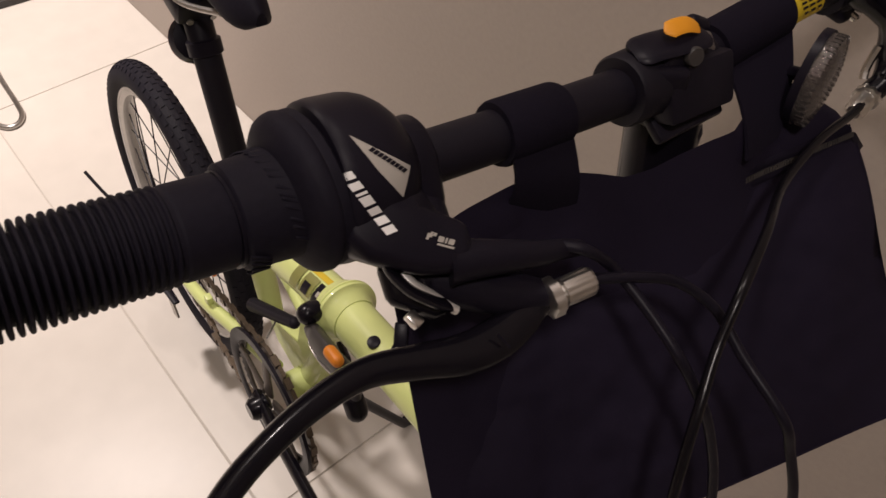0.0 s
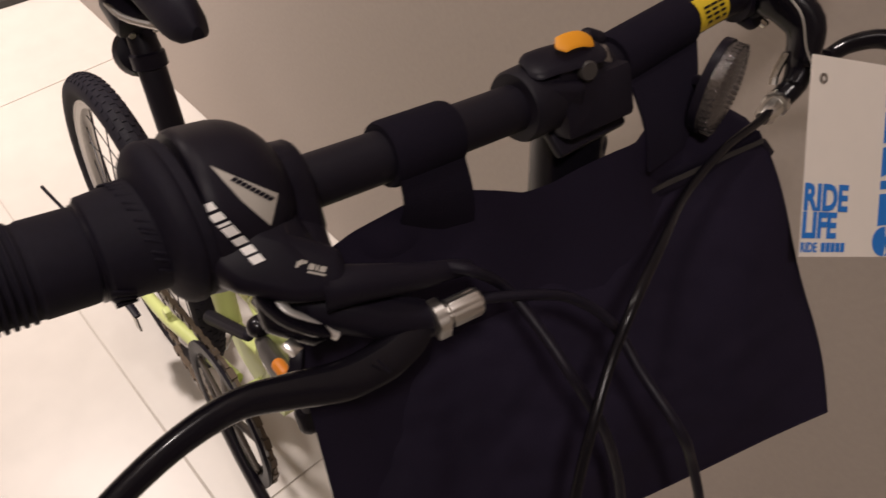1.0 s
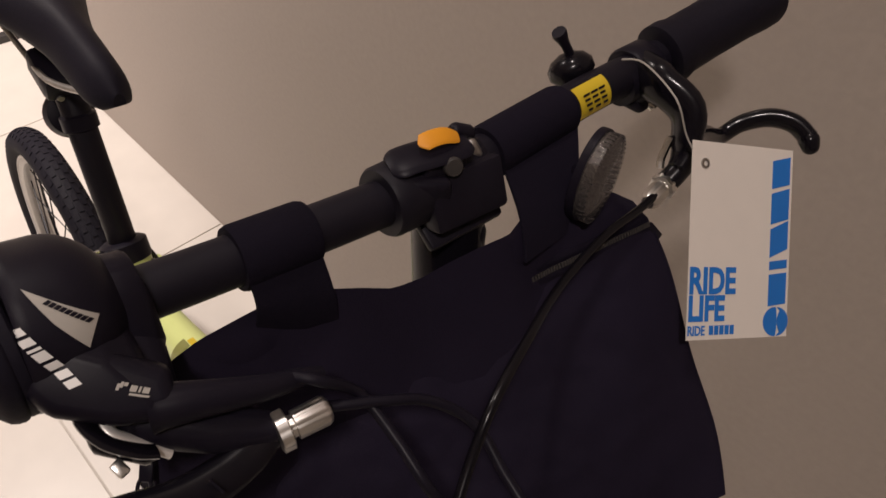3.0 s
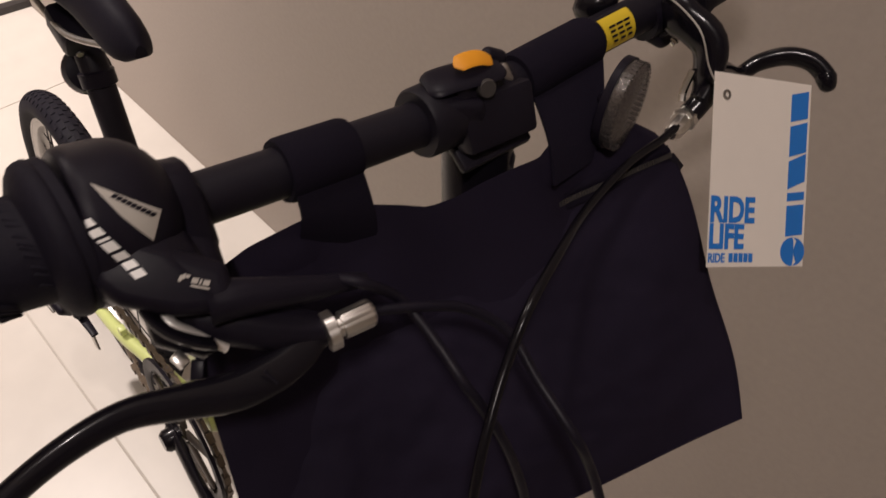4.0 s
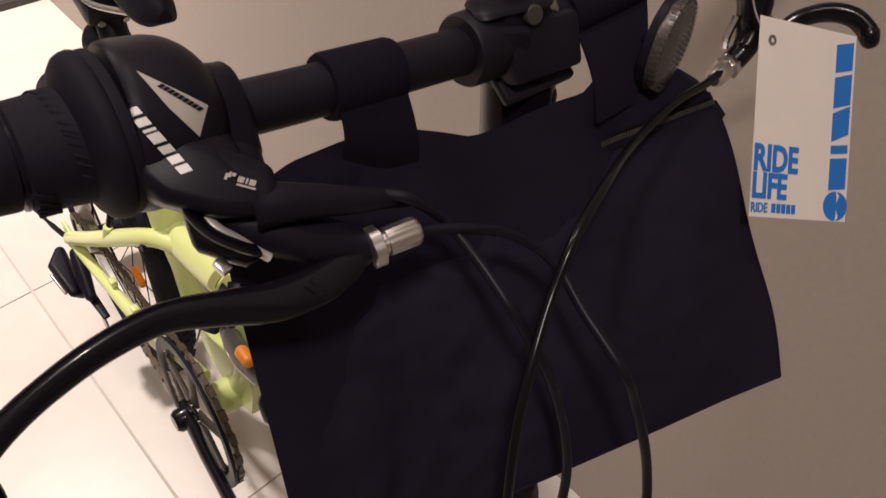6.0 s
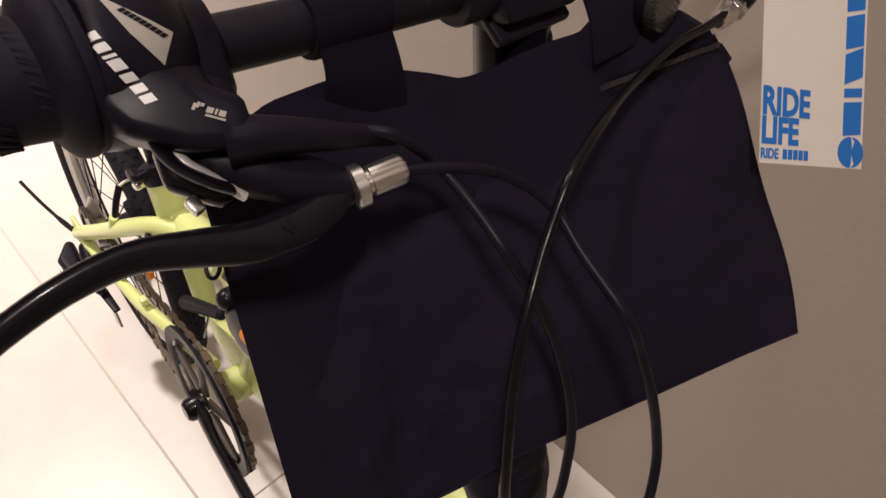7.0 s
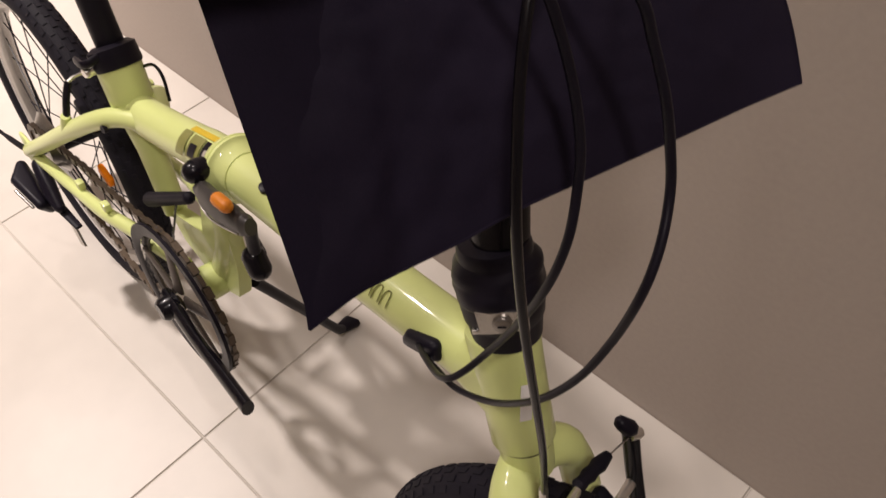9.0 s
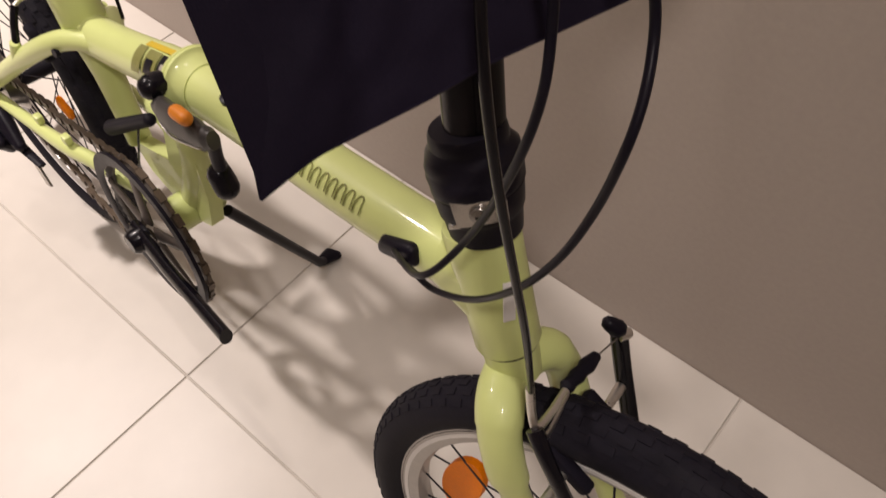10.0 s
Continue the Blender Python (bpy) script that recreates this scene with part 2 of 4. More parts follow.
part("front_brace", sweep(spline([K(.0500, .0000, .4537), K(.0513, .0000, .3782), K(.0192, .0000, .3010)], 4), [(.015, .019)] * 9, 16, up=(1, 0, 0)), M_LIME, bike)
part("gusset_plate", slab([(-.078, .330), (-.052, .298), (.018, .276), (.062, .296), (.072, .345), (.062, .425), (.020, .425), (.004, .355)], axes(K(0, .008, 0), BX, -BSIDE), .016), M_LIME, bike)
part("bottom_bracket", lathe(K(.0158, -.0295, .2895), K(.0158, .0295, .2895), [(0, .021), (.1, .024), (.9, .024), (1, .021)], 20), M_LIME, bike)
for sy in (-1, 1):
    stay = part("chain_stay", sweep(spline([K(-.0112, .030 * sy, .3038), K(-.1019, .046 * sy, .3012), K(-.1805, .056 * sy, .2881), K(-.3926, .062 * sy, .2462)], 4), [(.010, .0125)] * 9 + [(.009, .0105)] * 4, 14, up=(0, 0, 1)), M_LIME, bike)
    part("seat_stay", sweep(spline([K(-.0600, .004 * sy, .4640), K(-.0950, .021 * sy, .4610), K(-.1300, .036 * sy, .4450), K(-.2000, .050 * sy, .3950), K(-.3000, .058 * sy, .3190), K(-.3924, .062 * sy, .2501)], 4), .0125, 14), M_LIME, bike)
    part("dropout", box(BIKE @ pose(-.3945, .062 * sy, .2451), .045, .006, .05, .004), M_LIME, bike)
    part("brake_boss", lathe(K(-.2000, .052 * sy, .3950), K(-.1900, .052 * sy, .4230), [(0, .0095), (.6, .0080), (1, .006)], 12), M_LIME, bike)
    arm = part("rear_brake", sweep(spline([K(-.1920, .050 * sy, .4210), K(-.1950, .043 * sy, .4400), K(-.1990, .034 * sy, .4560)], 4), [(.0045, .0055)] * 9, 10, up=(1, 0, 0)), M_GLOSS, bike, "black rear brake arm")
    part("cable_noodle", sweep(spline([K(-.1990, .034 * sy, .4560), K(-.2000, .024 * sy, .4590), K(-.2000, .004 * sy, .4580)], 4), .0026, 8), M_SILVER, arm)
    part("brake_pad", box(BIKE @ pose(-.1851, .030 * sy, .4147, 0, 40, 0), .045, .011, .012, .003), M_RUBBER, arm)
part("rack_hole", lathe(K(-.1079, -.0377, .4476), K(-.1073, -.0418, .4481), [(0, .0055), (1, .005)], 12), M_PLASTIC, bike)
for x, z in ((-.226, .296), (-.147, .315)):
    part("cable_guide", box(BIKE @ pose(x, -.056, z, 0, 2, 0), .012, .009, .012, .002), M_LIME, stay)

# folding latch on the right of the hinge
latch_pts = [K(.0926, -.0336, .5118), K(.1017, -.0369, .5045), K(.1209, -.0402, .5081), K(.1522, -.0426, .5178), K(.1756, -.0426, .5242), K(.1880, -.0410, .5270)]
latch = part("hinge_latch", sweep(spline(latch_pts, 4), [(.006, .009)] * 3 + [(.009, .0150)] * 4 + [(.0105, .0200)] * 5 + [(.0095, .0185)] * 4 + [(.009, .0130)] * 3 + [(.007, .010)] * 2, 16, up=(0, 0, 1)), M_GREY, bike, "dark grey folding latch lever with an orange button")
part("pivot_ball", lathe(K(.0942, -.0246, .5216), K(.0942, -.0476, .5216), [(0, .010), (.3, .0125), (.6, .0125), (.85, .010), (1, .005)], 20), M_GLOSS, latch)
part("release_button", hull([(K(.1560, -.0490, .5400), .0072), (K(.1690, -.0494, .5420), .0068)], n=12), M_ORANGE, latch, "orange release button")
part("latch_edge", sweep(spline([K(.1043, -.0435, .4942), K(.1219, -.0467, .4946), K(.1478, -.0492, .5042), K(.1777, -.0484, .5158)], 4), .0012, 6), M_STEEL, latch)
part("latch_tail", sweep(spline([K(.1818, -.0385, .5192), K(.1790, -.0377, .5040), K(.1784, -.0369, .4888)], 4), [(.006, .007)] * 9, 12, up=(1, 0, 0)), M_PLASTIC, latch)
part("latch_knob", hull([(K(.1748, -.0369, .4776), .0125), (K(.1812, -.0369, .4676), .0125)], n=12), M_GLOSS, latch)
# slots and yellow label behind the hinge


def patch(x0, x1, a0, a1, lift):
    """A thin curved patch on the rear tube, from angle a0 to a1 round it (0 to the right, 90 on top)."""
    bm = bmesh.new()
    rows = []
    for j in range(5):
        x = x0 + (x1 - x0) * j / 4
        z = .4880 + (x - .026) * .290
        rows.append([bm.verts.new(K(x, -(.0228 + lift) * math.cos(radians(a0 + (a1 - a0) * k / 10)), z + (.0252 + lift) * math.sin(radians(a0 + (a1 - a0) * k / 10)))) for k in range(11)])
    for p, q in zip(rows, rows[1:]):
        for k in range(10):
            bm.faces.new((p[k], p[k + 1], q[k + 1], q[k]))
    return bm


part("tube_slot", patch(.0270, .0420, 12, 74, .0008), M_OLIVE, rear_tube, "olive printed block")
part("tube_slot", patch(.0460, .0680, 16, 72, .0008), M_OLIVE, rear_tube, "olive printed block")
part("tube_slot", patch(.0500, .0620, 20, 50, .0014), M_PLASTIC, rear_tube)
part("tube_slot", patch(.0710, .0880, 18, 70, .0010), M_PLASTIC, rear_tube)
part("silver_edge", patch(.0760, .0800, 36, 50, .0016), M_SILVERINK, rear_tube)
part("warning_label", patch(.0330, .0850, 76, 92, .0009), M_YELLOW, rear_tube, "yellow warning label")
part("bumper", hull([(K(-.0640, -.0290, .3700), .010), (K(-.0500, -.0290, .3800), .009), (K(.0450, -.0290, .4500), .0075)], n=10), M_RUBBER, bike)
part("shift_wire", sweep(spline([K(-.0150, -.0200, .3950), K(-.0350, -.0210, .3500), K(-.0577, -.0200, .3054)], 4), .0015, 8), M_CABLE, bike)
part("loop_wire", sweep(spline([K(-.1123, .0197, .4978), K(-.0891, .0230, .5112), K(-.0679, .0213, .5080), K(-.0579, .0180, .4854)], 5), .0020, 8), M_CABLE, bike)

# seat post and saddle
P0, P1 = K(-.1204, .0000, .5047), K(-.1862, .0000, .6907)
part("seat_post", lathe(P0, P1, [(0, .016), (.005, .0168), (.99, .0168), (1, .0155)], 24), M_MATT, bike, "long matt black seat post")
clamp = part("seat_clamp", lathe(K(-.1196, .0000, .5031), K(-.1313, .0000, .5249), [(0, .0275), (.1, .0290), (.85, .0290), (1, .022)], 24), M_PLASTIC, bike, "black quick-release seat clamp")
part("clamp_lever", sweep(spline([K(-.1166, -.0164, .5245), K(-.1180, -.0330, .5200), K(-.1330, -.0345, .5140), K(-.1480, -.0320, .5090)], 4), [(.004, .0055)] * 13, 10, up=(0, 0, 1)), M_PLASTIC, clamp)
part("clamp_bolt", lathe(K(-.1265, -.0246, .5068), K(-.1243, -.0361, .5064), [(0, .007), (.8, .007), (1, .005)], 12), M_SILVER, clamp)
part("post_ring", lathe(P0.lerp(P1, .76), P0.lerp(P1, .85), [(0, .0168), (.1, .0205), (.9, .0205), (1, .0168)], 24), M_PLASTIC, bike)


def saddle():
    bm = bmesh.new()
    rings = []
    for i in range(27):
        t = i / 26
        x = .326 - .27 * t
        w = .019 + .050 * max(0, (t - .35) / .65) ** 1.4 + .010 * t
        z = .752 + .006 * math.sin(t * 3) + .018 * t
        h = .022 + .010 * t
        k = math.sqrt(1 - .92 * (1 - min(1, t / .13)) ** 2) * math.sqrt(1 - .9 * (1 - min(1, (1 - t) / .1)) ** 2)
        rings.append([bm.verts.new(K(x - .356, k * w * math.cos(a), z + .003 + k * h * math.sin(a) * (1 if math.sin(a) > 0 else .8) - .010 * k * (math.cos(a)) ** 2)) for a in [2 * math.pi * j / 20 for j in range(20)]])
    for a, b in zip(rings, rings[1:]):
        for k in range(20):
            bm.faces.new((a[k], a[(k + 1) % 20], b[(k + 1) % 20], b[k]))
    bm.faces.new(rings[0][::-1])
    bm.faces.new(rings[-1])
    return bm


seat = part("saddle", saddle(), M_RUBBER, bike, "black padded saddle")
for sy in (-1, 1):
    part("rail", sweep(spline([K(-.0899, .01 * sy, .7344), K(-.1586, .022 * sy, .7158), K(-.2177, .022 * sy, .7148), K(-.2613, .03 * sy, .7399)], 4), .0035, 8), M_STEEL, seat)
rail_clamp = part("rail_clamp", box(BIKE @ pose(-.1910, 0, .7038, 0, 20, 0), .05, .05, .030, .007), M_PLASTIC, seat)
for sy in (-1, 1):
    part("clamp_screw", lathe(K(-.1747, .012 * sy, .6882), K(-.1689, .012 * sy, .6861), [(0, .005), (1, .004)], 10), M_STEEL, rail_clamp)
tail = part("tail_reflector", lathe(K(-.1945, .0000, .6529), K(-.2066, .0000, .6456), [(0, .014), (.2, .026), (.8, .029), (1, .029)], 24), M_PLASTIC, bike, "round red rear reflector in a black holder")
part("bracket", hull([(P0.lerp(P1, .80), .012), (K(-.1945, .0000, .6529), .010)], n=8), M_PLASTIC, tail)
part("red_lens", lathe(K(-.2066, .0000, .6456), K(-.2106, .0000, .6435), [(0, .0292), (.6, .028), (1, .020)], 24), M_RED, tail)


def wheel(name, FR, cx, cz, label, mid_r=.2265):
    sec = .0205
    hub = FR @ V((cx, 0, cz))
    ax = (FR.to_3x3() @ V((0, 1, 0))).normalized()
    w = part(name, ring(FR, cx, cz, [(.2105, -.0125), (.2105, .0125), (.201, .0125), (.193, .009), (.190, 0), (.193, -.009), (.201, -.0125)], 72), M_RIM, bike, label)
    part("rim_line", ring(FR, cx, cz, [(.2060, -.0131), (.2060, .0131), (.2020, .0131), (.2020, -.0131)], 72), M_WHITE, w, "white line round the rim")
    prof = []
    for k in range(14):
        a = math.radians(-55 + 290 * k / 13)
        prof.append((mid_r + sec * math.sin(a), -sec * math.cos(a)))
    part("tyre", ring(FR, cx, cz, prof + [(.2085, .013), (.2085, -.013)], 72), M_TYRE, w, "black knobbed rubber tyre")
    kn = bmesh.new()
    for i in range(84):
        a = 2 * math.pi * i / 84
        for row, off in ((-2, .015), (-1, .0078), (0, 0), (1, .0078), (2, .015)):
            da = a + (math.pi / 84 if row % 2 else 0)
            tilt = row * 22
            rr = mid_r + math.sqrt(max(0, sec ** 2 - off ** 2)) 
            m = FR @ pose(cx, 0, cz) @ pose(0, 0, 0, 0, -math.degrees(da), 0) @ pose(rr, off * (1 if row > 0 else -1), 0, 0, 0, tilt)
            box(m, .0011, .0060, .0094, 0, kn)
    part("tread", kn, M_TYRE, w, "rows of small tread blocks")
    part("hub", lathe(hub - ax * .05, hub + ax * .05, [(0, .006), (.08, .006), (.1, .02), (.16, .022), (.2, .013), (.8, .013), (.84, .022), (.9, .02), (.92, .006), (1, .006)], 18), M_MATT, w)
    sp = bmesh.new()
    for i in range(28):
        a = 2 * math.pi * i / 28
        side = .028 * (1 if i % 2 else -1)
        lead = .75 * (1 if (i // 2) % 2 else -1)
        p = FR @ V((cx + .02 * math.cos(a + lead), side, cz + .02 * math.sin(a + lead)))
        q = FR @ V((cx + .192 * math.cos(a), 0, cz + .192 * math.sin(a)))
        sweep([p, q], .0011, 5, bm=sp)
    part("spokes", sp, M_MATT, w)
    return w


def ring(FR, cx, cz, profile, n):
    """A hoop round the axle: profile of (radius, sideways)."""
    bm = bmesh.new()
    rings = []
    for i in range(n):
        a = 2 * math.pi * i / n
        rings.append([bm.verts.new(FR @ V((cx + r * math.cos(a), y, cz + r * math.sin(a)))) for r, y in profile])
    k = len(profile)
    for i in range(n):
        a, b = rings[i], rings[(i + 1) % n]
        for j in range(k):
            bm.faces.new((a[j], a[(j + 1) % k], b[(j + 1) % k], b[j]))
    return bm


front_wheel = wheel("front_wheel", BIKE @ Matrix.Translation((.5988, 0, .2475)) @ Matrix.Rotation(radians(8.9), 4, V((-.0345, 0, .086))), 0, 0, "small front wheel with a silver rim and thin spokes")
rear_wheel = wheel("rear_wheel", BIKE, -.3900, .2425, "small rear wheel with a silver rim and thin spokes", .2225)
spoke_disc = [(.060 * math.cos(2 * math.pi * k / 24), .0215 * math.sin(2 * math.pi * k / 24) * (1 if k < 12 else .8)) for k in range(24)]
part("wheel_reflector", slab(spoke_disc, axes(K(.4490, -.014, .2720), (BIKE.to_3x3() @ V((.20, 0, .98))), -BSIDE), .007), M_AMBER, front_wheel, "orange spoke reflector")

# fork and front brake
for sy in (-1, 1):
    part("fork_blade", sweep(spline([F(.4610, .004 * sy, .4710), F(.4660, .020 * sy, .4720), F(.4745, .035 * sy, .4650), F(.4850, .043 * sy, .4430), F(.5080, .045 * sy, .3960), F(.5960, .046 * sy, .2500)], 6), [(.0180, .0195)] * 6 + [(.0165, .0195)] * 8 + [(.0150, .0185)] * 9 + [(.011, .014)] * 8, 18, up=(1, 0, 0)), M_LIME, bike)
part("fork_crown", lathe(F(.4650, 0, .4720), F(.4548, 0, .4978), [(0, .0205), (.4, .0215), (1, .0226)], 32), M_LIME, bike)
part("crown_ring", lathe(K(.4549, 0, .4974), K(.4540, 0, .5000), [(0, .0226), (.15, .0231), (.85, .0231), (1, .0226)], 36), M_RUBBER, bike, "thin black headset seal")
part("maker_badge", box(axes(K(.4577, -.0124, .5578), BIKE.to_3x3() @ V((-.0061, .0032, .0242)), (BIKE.to_3x3() @ V((.0224, -.0121, .0074)))), .030, .0080, .0010, .0003), M_WHITE, bike, "small white sticker")
brake = part("front_brake", sweep(spline([F(.560, .046, .365), F(.5450, .056, .404), F(.5230, .061, .452), F(.5110, .060, .486)], 4), [(.006, .009)] * 5 + [(.005, .0085)] * 8, 12, up=(1, 0, 0)), M_GLOSS, bike, "black linear-pull front brake with a silver noodle")
part("brake_arm", sweep(spline([F(.566, -.050, .395), F(.5420, -.056, .455), F(.5190, -.056, .490), F(.5040, -.051, .505)], 4), [(.006, .0085)] * 5 + [(.005, .007)] * 8, 12, up=(1, 0, 0)), M_GLOSS, brake)
part("arm_cap", hull([(F(.5085, .058, .4945), .0078), (F(.5025, .055, .4985), .0065)], n=8), M_PLASTIC, brake)
part("cable_bolt", lathe(F(.5110, .058, .4885), F(.5165, .0660, .4880), [(0, .0055), (.6, .006), (1, .004)], 12), M_SILVER, brake)
part("boot", lathe(F(.5035, -.012, .4990), F(.5075, .027, .4965), [(0, .003), (.1, .006), (.25, .005), (.4, .0065), (.55, .0053), (.7, .0068), (.85, .0056), (1, .0042)], 14), M_RUBBER, brake, "black rubber cable boot")
part("inner_wire", sweep([F(.5075, .024, .4968), F(.5125, .060, .4895)], .0008, 6), M_STEEL, brake)
part("noodle", sweep(spline([F(.4920, -.045, .5330), F(.4985, -.047, .5120), F(.5040, -.048, .5035), F(.5055, -.034, .5010), F(.5050, -.012, .5000)], 5), .0033, 10), M_SILVER, brake, "bent silver cable noodle")
part("noodle_holder", sweep(spline([F(.5115, -.049, .5010), F(.5105, -.036, .5000), F(.5070, -.014, .5005)], 4), [(.0018, .0045)] * 9, 8, up=(0, 0, 1)), M_SILVER, brake)
for sy in (-1, 1):
    part("brake_pad", box(FORK @ pose(.5280, .026 * sy, .4420, 0, 30, 0), .042, .011, .011, .003), M_RUBBER, brake)
    part("pad_bolt", lathe(F(.5270, .030 * sy, .4400), F(.5270, .056 * sy, .4400), [(0, .004), (1, .005)], 10), M_SILVER, brake)

# cranks, chain
CR = (.018, .290)


def chainring():
    bm = bmesh.new()
    n = 104
    outer, inner = [], []
    for y in (-.0515, -.0485):
        outer.append([bm.verts.new(K(CR[0] + r * math.cos(a), y, CR[1] + r * math.sin(a))) for a, r in [(2 * math.pi * i / n, .096 if i % 2 else .090) for i in range(n)]])
        inner.append([bm.verts.new(K(CR[0] + .077 * math.cos(2 * math.pi * i / n), y, CR[1] + .077 * math.sin(2 * math.pi * i / n))) for i in range(n)])
    for i in range(n):
        j = (i + 1) % n
        bm.faces.new((outer[0][i], outer[0][j], inner[0][j], inner[0][i]))
        bm.faces.new((outer[1][j], outer[1][i], inner[1][i], inner[1][j]))
        bm.faces.new((outer[0][j], outer[0][i], outer[1][i], outer[1][j]))
        bm.faces.new((inner[0][i], inner[0][j], inner[1][j], inner[1][i]))
    return bm


crank = part("crankset", chainring(), M_RING, bike, "dark toothed chainring with a guard and black crank arms")
for i in range(5):
    a = 2 * math.pi * i / 5 + .4
    part("spider_arm", sweep([K(CR[0] + .015 * math.cos(a), -.056, CR[1] + .015 * math.sin(a)), K(CR[0] + .082 * math.cos(a), -.053, CR[1] + .082 * math.sin(a))], [(.012, .004), (.007, .003)], 10, up=BSIDE), M_RING, crank)
part("chain_guard", ring(BIKE, CR[0], CR[1], [(.0985, -.060), (.0985, -.056), (.086, -.056), (.082, -.058), (.086, -.060)], 64), M_PLASTIC, crank, "black plastic chain guard ring")
part("crank_arm", sweep([K(CR[0] - .014, -.066, CR[1]), K(CR[0] + .06, -.074, CR[1] + .003), K(CR[0] + .172, -.082, CR[1] + .008)], [(.017, .009), (.013, .008), (.013, .008)], 14, up=BSIDE), M_GLOSS, crank)
part("axle_cap", lathe(K(CR[0], -.062, CR[1]), K(CR[0], -.084, CR[1]), [(0, .017), (.8, .016), (1, .012)], 18), M_GLOSS, crank)
part("left_crank_arm", sweep([K(CR[0], .05, CR[1]), K(CR[0] - .06, .066, CR[1] - .003), K(CR[0] - .170, .076, CR[1] - .008)], [(.015, .008), (.012, .007), (.012, .007)], 12, up=BSIDE), M_GLOSS, crank)
kick = part("kickstand", sweep([K(.045, .022, .285), V((.028, .238, .032)), V((.018, .256, .012))], .0078, 12), M_MATT, bike, "black kickstand propped on the floor")
part("rubber_foot", hull([(V((.021, .248, .020)), .010), (V((.013, .266, .010)), .0095), (V((.024, .272, .0085)), .008)], n=8), M_RUBBER, kick)
mech = part("rear_derailleur", hull([(K(-.3609, -.0656, .2441), .013), (K(-.3259, -.0738, .2229), .012), (K(-.3006, -.0754, .2129), .009)], n=8), M_PLASTIC, bike, "black rear derailleur")
part("cage", slab([(-.330, .210), (-.315, .215), (-.280, .145), (-.300, .135)], axes(K(0, -.066, 0), BX, -BSIDE), .003), M_STEEL, mech)
part("mech_body", hull([(K(-.395, -.082, .2300), .009), (K(-.375, -.098, .2250), .010), (K(-.320, -.092, .2150), .009), (K(-.335, -.080, .1900), .008), (K(-.385, -.086, .1850), .008)], n=10), M_PLASTIC, mech)
part("mech_plate", hull([(K(-.372, -.106, .2120), .0028), (K(-.335, -.101, .2040), .0028)], n=8), M_STEEL, mech)
part("jockey_arm", sweep([K(-.330, -.074, .2050), K(-.262, -.070, .2000)], [(.004, .009), (.003, .006)], 10, up=BSIDE), M_PLASTIC, mech)
part("skewer_lever", sweep(spline([K(-.3945, -.0640, .2460), K(-.4200, -.0760, .2600), K(-.4560, -.0900, .2800), K(-.4900, -.1010, .3000)], 4), [(.0045, .006)] * 5 + [(.003, .0035)] * 8, 8, up=(0, 0, 1)), M_MATT, bike)
part("chain_reflector", box(BIKE @ pose(-.2042, -.028, .3102, 0, 20, 0), .030, .008, .016, .003), M_AMBER, rear_wheel, "small orange reflector")


def chain():
    bm = bmesh.new()
    rc, rs = .093, .032
    pts = []
    for i in range(21):
        a = math.pi / 2 - math.pi * i / 20
        pts.append((CR[0] + rc * math.cos(a), CR[1] + rc * math.sin(a)))
    for i in range(21):
        a = -math.pi / 2 - math.pi * i / 20
        pts.append((-.395 + rs * math.cos(a), .2450 + rs * math.sin(a)))
    pts.append(pts[0])
    acc = []
    for (ax, az), (bx, bz) in zip(pts, pts[1:]):
        d = math.hypot(bx - ax, bz - az)
        k = max(1, round(d / .0127))
        acc += [(ax + (bx - ax) * j / k, az + (bz - az) * j / k, math.degrees(math.atan2(bz - az, bx - ax))) for j in range(k)]
    for i, (x, z, a) in enumerate(acc):
        wide = .0075 if i % 2 else .0045
        box(BIKE @ pose(x, -.050 if x > -.18 else -.045, z) @ pose(0, 0, 0, 0, -a, 0), .0135, wide, .0085, 0, bm)
    return bm


part("chain", chain(), M_CHAIN, bike, "brown oily roller chain")
part("rear_sprocket", lathe(K(-.3965, -.0271, .2451), K(-.3965, -.0459, .2451), [(0, .052), (.1, .053), (.5, .042), (1, .034)], 40), M_STEEL, bike)

# stem
S0, S1 = K(.4190, .0025, .584), COCKPIT @ V((.2690, .1860, .872))
GIRTH = 1.0
post = part("stem_post", lathe(S0, S1, [(0, .022), (.02, .0178), (.98, .0168), (1, .0160)], 28), M_GLOSS, bike, "black folding handlebar post")
HEAD_D = V((-.056, 0, .169)).normalized()


def H(h):
    """A place on the steering axis, h above its foot."""
    p = V((.4575, 0, .491)) + HEAD_D * (h + .004)
    return K(p.x, p.y, p.z)


SLEEVE = [(.0985, .0195), (.100, .0222), (.106, .0230), (.114, .0238), (.1165, .0245), (.118, .0255), (.126, .0264), (.1330, .0270), (.1340, .0262), (.1350, .0282), (.138, .0289), (.143, .0284), (.1465, .0270), (.1485, .0262), (.152, .0267), (.156, .0258), (.159, .0238), (.161, .0226), (.163, .0229), (.168, .0223), (.170, .0212), (.170, .0175)]
sleeve = lathe(H(0), H(.2), [(h / .2, r) for h, r in SLEEVE], 48)
for v in sleeve.verts:
    q = (BIKE.inverted() @ v.co) - V((.4575, 0, .491))
    h = q.dot(HEAD_D) - .004
    out = (q - HEAD_D * q.dot(HEAD_D)).normalized()
    a = math.atan2(out.y, out.x)
    v.co += (BIKE.to_3x3() @ out) * ((.0011 * math.sin(2 * a + h * 160) + .0007 * math.sin(5 * a - h * 300)) * max(0, min(1, (h - .132) / .006)) * max(0, min(1, (.162 - h) / .006)))
part("rubber_sleeve", sleeve, M_PLASTIC, post, "wrinkled black rubber sleeve")
